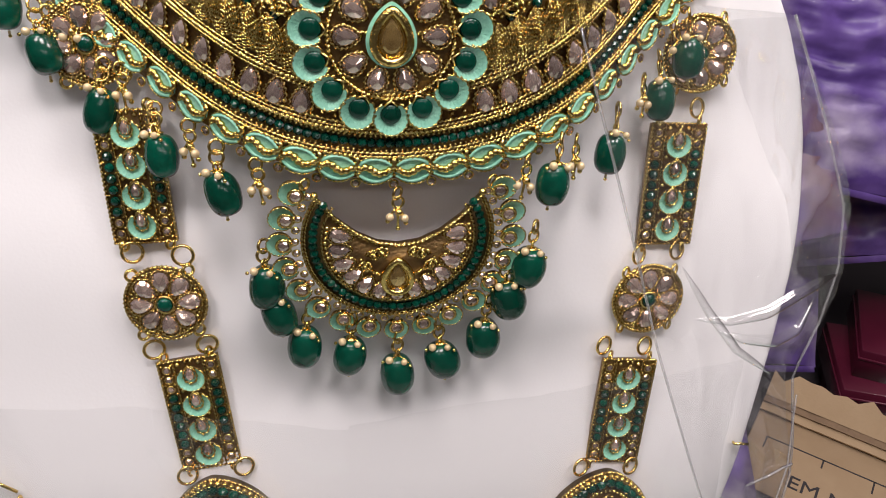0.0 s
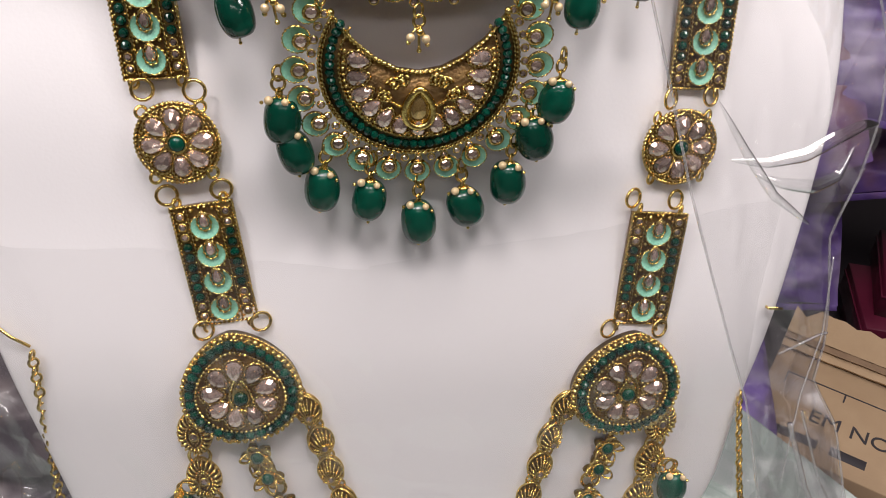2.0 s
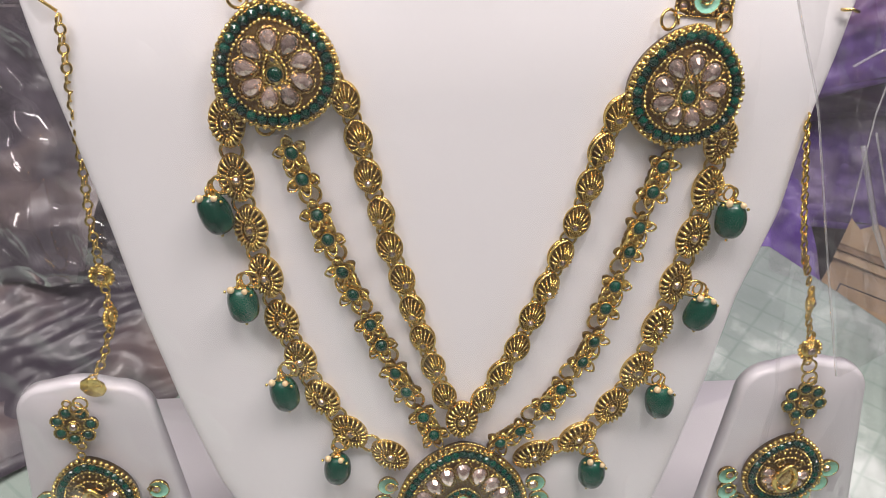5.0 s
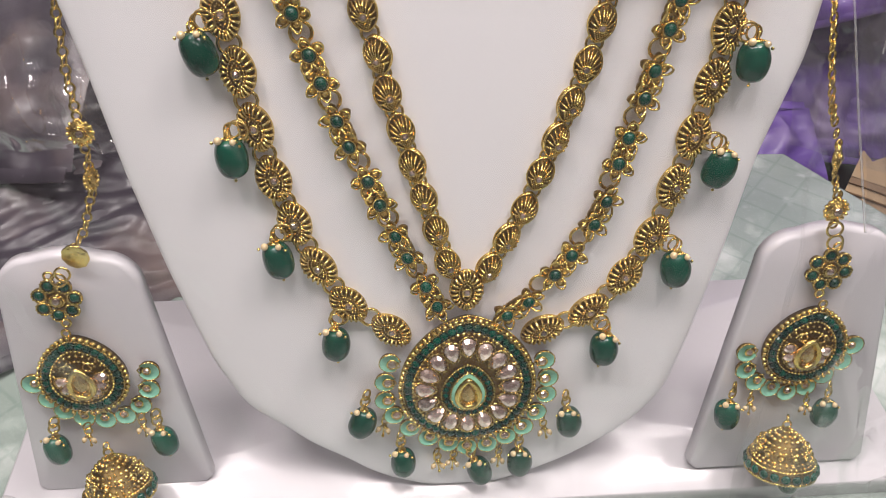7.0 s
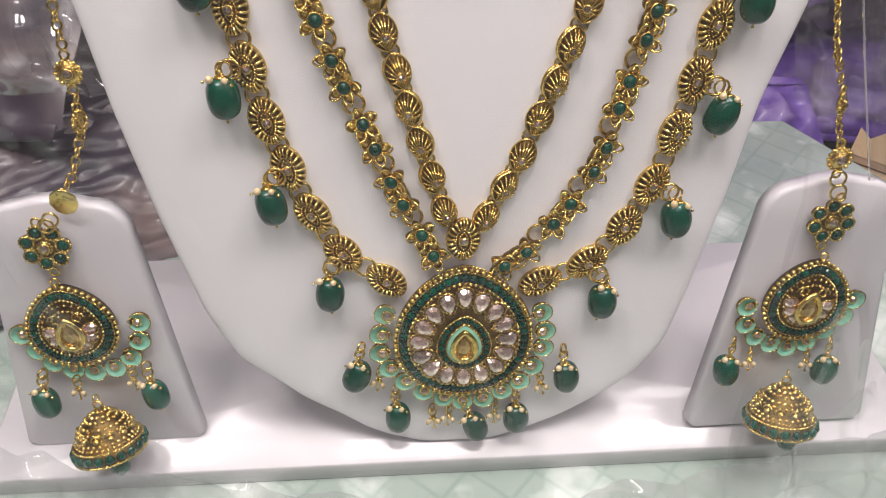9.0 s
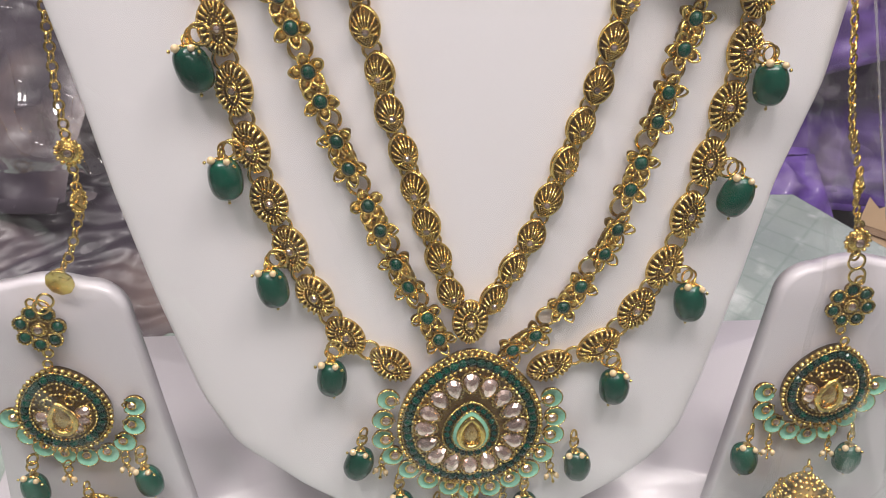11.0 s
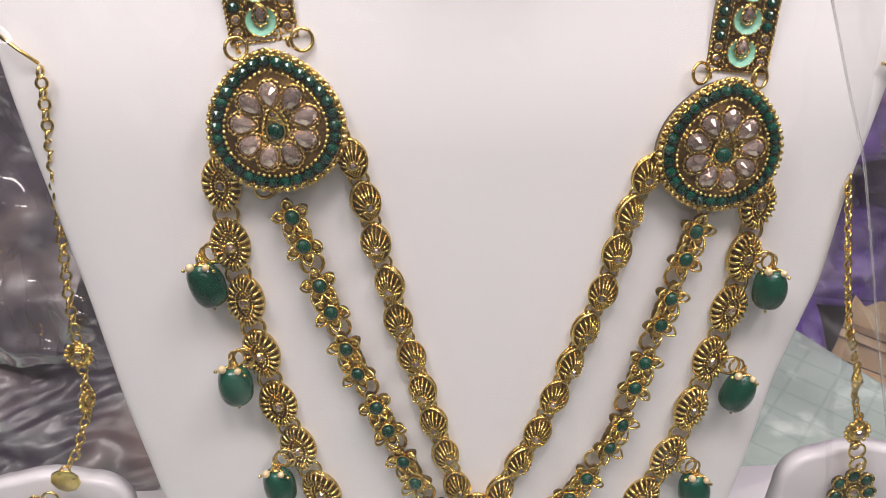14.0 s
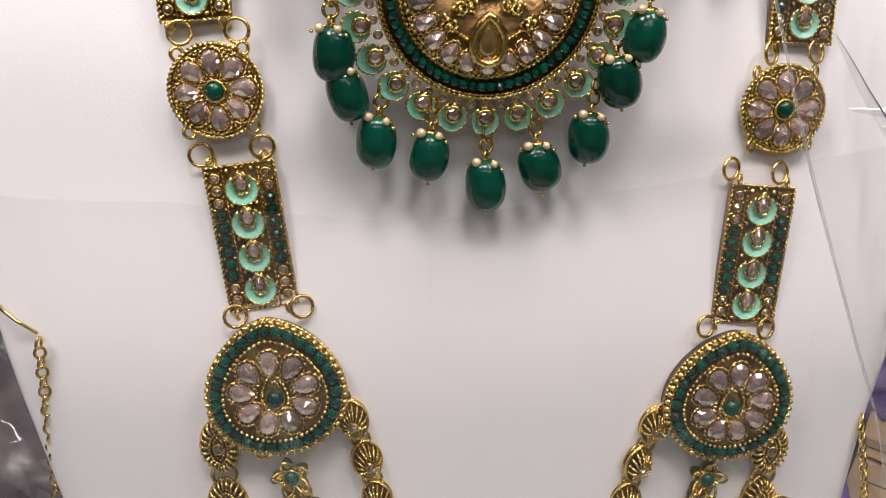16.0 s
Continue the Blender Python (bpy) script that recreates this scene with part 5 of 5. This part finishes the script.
def carton():
    t = thing("cardboard_box", pose(0.515, 0.672, -0.285, 0, 0, -37), "torn brown cardboard box with printed lettering, lying on the shelf", "box")
    s = Shape().plate([(-60, -70), (330, -70), (330, 112), (-60, 112)], -174, 0, CARD, 2)
    part("body", s.mesh("body"), t)
    for k, (y, z, a) in enumerate(((112, 6, 22), (120, 14, 34), (126, 20, 48))):
        f = Shape()
        n = 26
        lo = [(-60 + 390 * i / n, 0, 2 * noise.noise(Vector((i * 0.4, k, 0)))) for i in range(n + 1)]
        hi = [(-60 + 390 * i / n, 34 + 16 * noise.noise(Vector((i * 0.7, k * 3, 1))) + 9 * noise.noise(Vector((i * 2.3, k, 4))), 6 * noise.noise(Vector((i * 0.5, k, 2)))) for i in range(n + 1)]
        vs = lo + hi + [(x, y2, z2 - 3) for x, y2, z2 in lo + hi]
        m = n + 1
        fs = []
        for i in range(n):
            fs += [(i, i + 1, m + i + 1, m + i), (3 * m + i, 3 * m + i + 1, 2 * m + i + 1, 2 * m + i), (m + i, m + i + 1, 3 * m + i + 1, 3 * m + i), (i + 1, i, 2 * m + i, 2 * m + i + 1)]
        f.add(vs, fs, CARD if k != 1 else CARD_DARK, False)
        part("torn_flap", f.mesh("torn_flap"), t, at(0, y - 12, z, 0, tilt=a))
    for text, x, y, size in (("EM NO", 0, -8, 0.03),):
        cu = bpy.data.curves.new("printed_words", "FONT")
        cu.body, cu.size, cu.extrude = text, size, 0.0003
        cu.materials.append(INK)
        ob = new("printed_words", cu)
        ob.parent = t
        ob.matrix_basis = at(x, y, 0.6)
    bars = Shape()
    for x0, x1, y0, y1 in ((-40, 200, 60, 62), (-40, -38, 40, 62), (30, 32, 46, 62), (90, 92, 40, 62), (160, 162, 40, 62), (-30, 20, -48, -34), (34, 74, -48, -34)):
        bars.plate([(x0, y0), (x1, y0), (x1, y1), (x0, y1)], 0, 0.5, INK, 0.1)
    part("printed_lines", bars.mesh("printed_lines"), t)


carton()
for k, (x, y, z, a) in enumerate(((0.86, 0.93, -0.408, -20), (0.85, 0.94, -0.356, -16), (0.88, 0.95, -0.304, -24))):
    s = Shape().plate([(-110, -80), (110, -80), (110, 80), (-110, 80)], -52, 0, MAROON, 2)
    s.plate([(-112, -82), (112, -82), (112, 82), (-112, 82)], -18, -14, MAROON, 1)
    thing("maroon_box", pose(x, y, z, 0, 0, a), "glossy maroon gift box stacked with others", "box", "stack of maroon boxes", mesh=s.mesh("maroon_box"))


# ---- the clear bag round the display ----
def film_sheet(name, edges, n, m, ruffle, seed, mat, parent, label=""):
    """A creased sheet between two lines in the bust's frame."""
    a, b = even(edges[0], n + 1), even(edges[1], n + 1)
    off = Vector((seed * 2.3, seed, seed * 0.7))
    vs = []
    for i in range(n + 1):
        for j in range(m + 1):
            f = j / m
            p = Vector(a[i]) * (1 - f) + Vector(b[i]) * f
            k = noise.noise(Vector((p.x / 70, p.y / 110, 0)) + off)
            for sx, sy, lift in ((34, 90, 0.55), (15, 55, 0.28), (60, 24, 0.22), (9, 21, 0.10)):
                k += lift * (1 - 2 * abs(noise.noise(Vector((p.x / sx + p.y / (sy * 1.7), p.y / sy, sx)) + off)))
            vs.append((p.x, p.y, p.z + ruffle * (k - 0.7)))
    w = m + 1
    fs = [(i * w + j, i * w + j + 1, (i + 1) * w + j + 1, (i + 1) * w + j) for i in range(n) for j in range(m)]
    ob = part(name, Shape().add(vs, fs, mat).mesh(name), parent, None, label)
    ob.visible_shadow = False
    return ob


bag = thing("plastic_bag", BUST, "clear crinkled plastic bag wrapped round the jewellery display", "plastic bag")
FOLD = [(46, 440, 15), (55, 414, 15), (71, 368, 15), (80, 340, 15), (88, 319, 15), (104, 278, 15), (114, 254, 15), (130, 194, 16), (140, 150, 22)]
OUTER = [(124, 440, -12), (141, 405, -10), (154, 375, -10), (157, 351, -10), (154, 329, -10), (148, 308, -10), (154, 278, -10), (156, 262, -10), (155, 244, -10), (168, 223, -8), (190, 150, -4)]
BEHIND = [(96, 440, -40), (112, 405, -45), (124, 375, -50), (126, 351, -55), (124, 329, -60), (120, 308, -60), (124, 278, -60), (126, 262, -60), (126, 244, -60), (134, 223, -60), (150, 150, -60)]
film_sheet("front_sheet", (FOLD, OUTER), 150, 80, 4, 3, FILM, bag)
film_sheet("side_sheet", (OUTER, BEHIND), 140, 60, 9, 7, FILM_CRISP, bag)
film_sheet("lower_right_sheet", ([(112, 215, 26), (112, 150, 34), (100, 90, 46), (95, 22, 50)], [(150, 240, 10), (168, 180, 20), (186, 110, 30), (196, 22, 34)]), 140, 90, 7, 11, FILM, bag)
film_sheet("middle_sheet", ([(-20, 320, 22), (-20, 240, 26), (-20, 150, 30), (-20, 60, 44), (-20, 8, 50)], [(104, 340, 30), (104, 262, 26), (112, 150, 34), (100, 60, 48), (95, 8, 50)]), 150, 90, 3.0, 17, FILM, bag)
film_sheet("left_sheet", ([(-200, 330, 2), (-196, 250, 8), (-200, 160, 18), (-204, 60, 30), (-206, 8, 36)], [(-20, 320, 22), (-20, 240, 26), (-20, 150, 30), (-20, 60, 44), (-20, 8, 50)]), 150, 110, 5.0, 23, FILM, bag)

film_sheet("rear_sheet", ([(-230, 420, -60), (-226, 300, -52), (-222, 170, -46)], [(-112, 420, -46), (-118, 300, -40), (-116, 170, -36)]), 150, 80, 14, 37, FILM_CRISP, bag)
film_sheet("lower_front_sheet", ([(-204, 58, 30), (-100, 42, 46), (-40, 48, 50), (20, 36, 52), (70, 40, 52), (110, 52, 50), (200, 54, 40)], [(-208, 8, 52), (-100, 3, 68), (20, 0, 72), (110, 3, 70), (206, 8, 60)]), 200, 50, 11.0, 29, FILM_HAZE, bag)


def fold_line(pts, r):
    s = Shape().tube(even(pts, 40), r, FILM_EDGE, seg=5)
    ob = part("sheet_fold", s.mesh("sheet_fold"), bag)
    ob.visible_shadow = False


fold_line(FOLD, 0.45)
fold_line(OUTER, 0.5)
# sharp creases where the bag is drawn tight round the shoulder and gathered below it
def pulled_crease(pts, width, bulge):
    """A tight ridge of film: a low arched strip that tapers out at both ends."""
    line = even(pts, 40)
    vs, m = [], 9
    for i, p in enumerate(line):
        a, b = line[max(0, i - 1)], line[min(len(line) - 1, i + 1)]
        du, dv = b[0] - a[0], b[1] - a[1]
        l = math.hypot(du, dv)
        f = math.sin(math.pi * (i + 0.4) / 40.8) ** 0.7
        for j in range(m):
            c = 2 * j / (m - 1) - 1
            vs.append((p[0] - dv / l * width * f * c, p[1] + du / l * width * f * c, p[2] + bulge * f * (1 - c * c)))
    fs = [(i * m + j, i * m + j + 1, (i + 1) * m + j + 1, (i + 1) * m + j) for i in range(39) for j in range(m - 1)]
    ob = part("pulled_crease", Shape().add(vs, fs, FILM_CRISP).mesh("pulled_crease"), bag)
    ob.visible_shadow = False


pulled_crease([(94, 346, 12), (106, 345, 13), (119, 347, 12), (131, 351, 8), (142, 353, 3), (155, 350, -8)], 2.6, 2.2)
pulled_crease([(103, 341, 12), (112, 338, 13), (124, 336, 12), (133, 338, 9), (140, 346, 4)], 2.4, 2.0)
pulled_crease([(86, 366, 14), (97, 350, 14), (110, 334, 13), (126, 322, 10)], 1.6, 1.4)
fold_line([(134, 262, -4), (142, 268, -2), (150, 268, -6), (156, 266, -10)], 0.5)
fold_line([(139, 236, 5), (152, 203, 5), (165, 178, 6), (179, 152, 8)], 1.1)
fold_line([(144, 240, 3), (158, 205, 4), (176, 176, 4), (192, 150, 4)], 0.5)
fold_line([(150, 300, -8), (150, 270, -4), (144, 246, 0), (140, 210, 6)], 0.4)
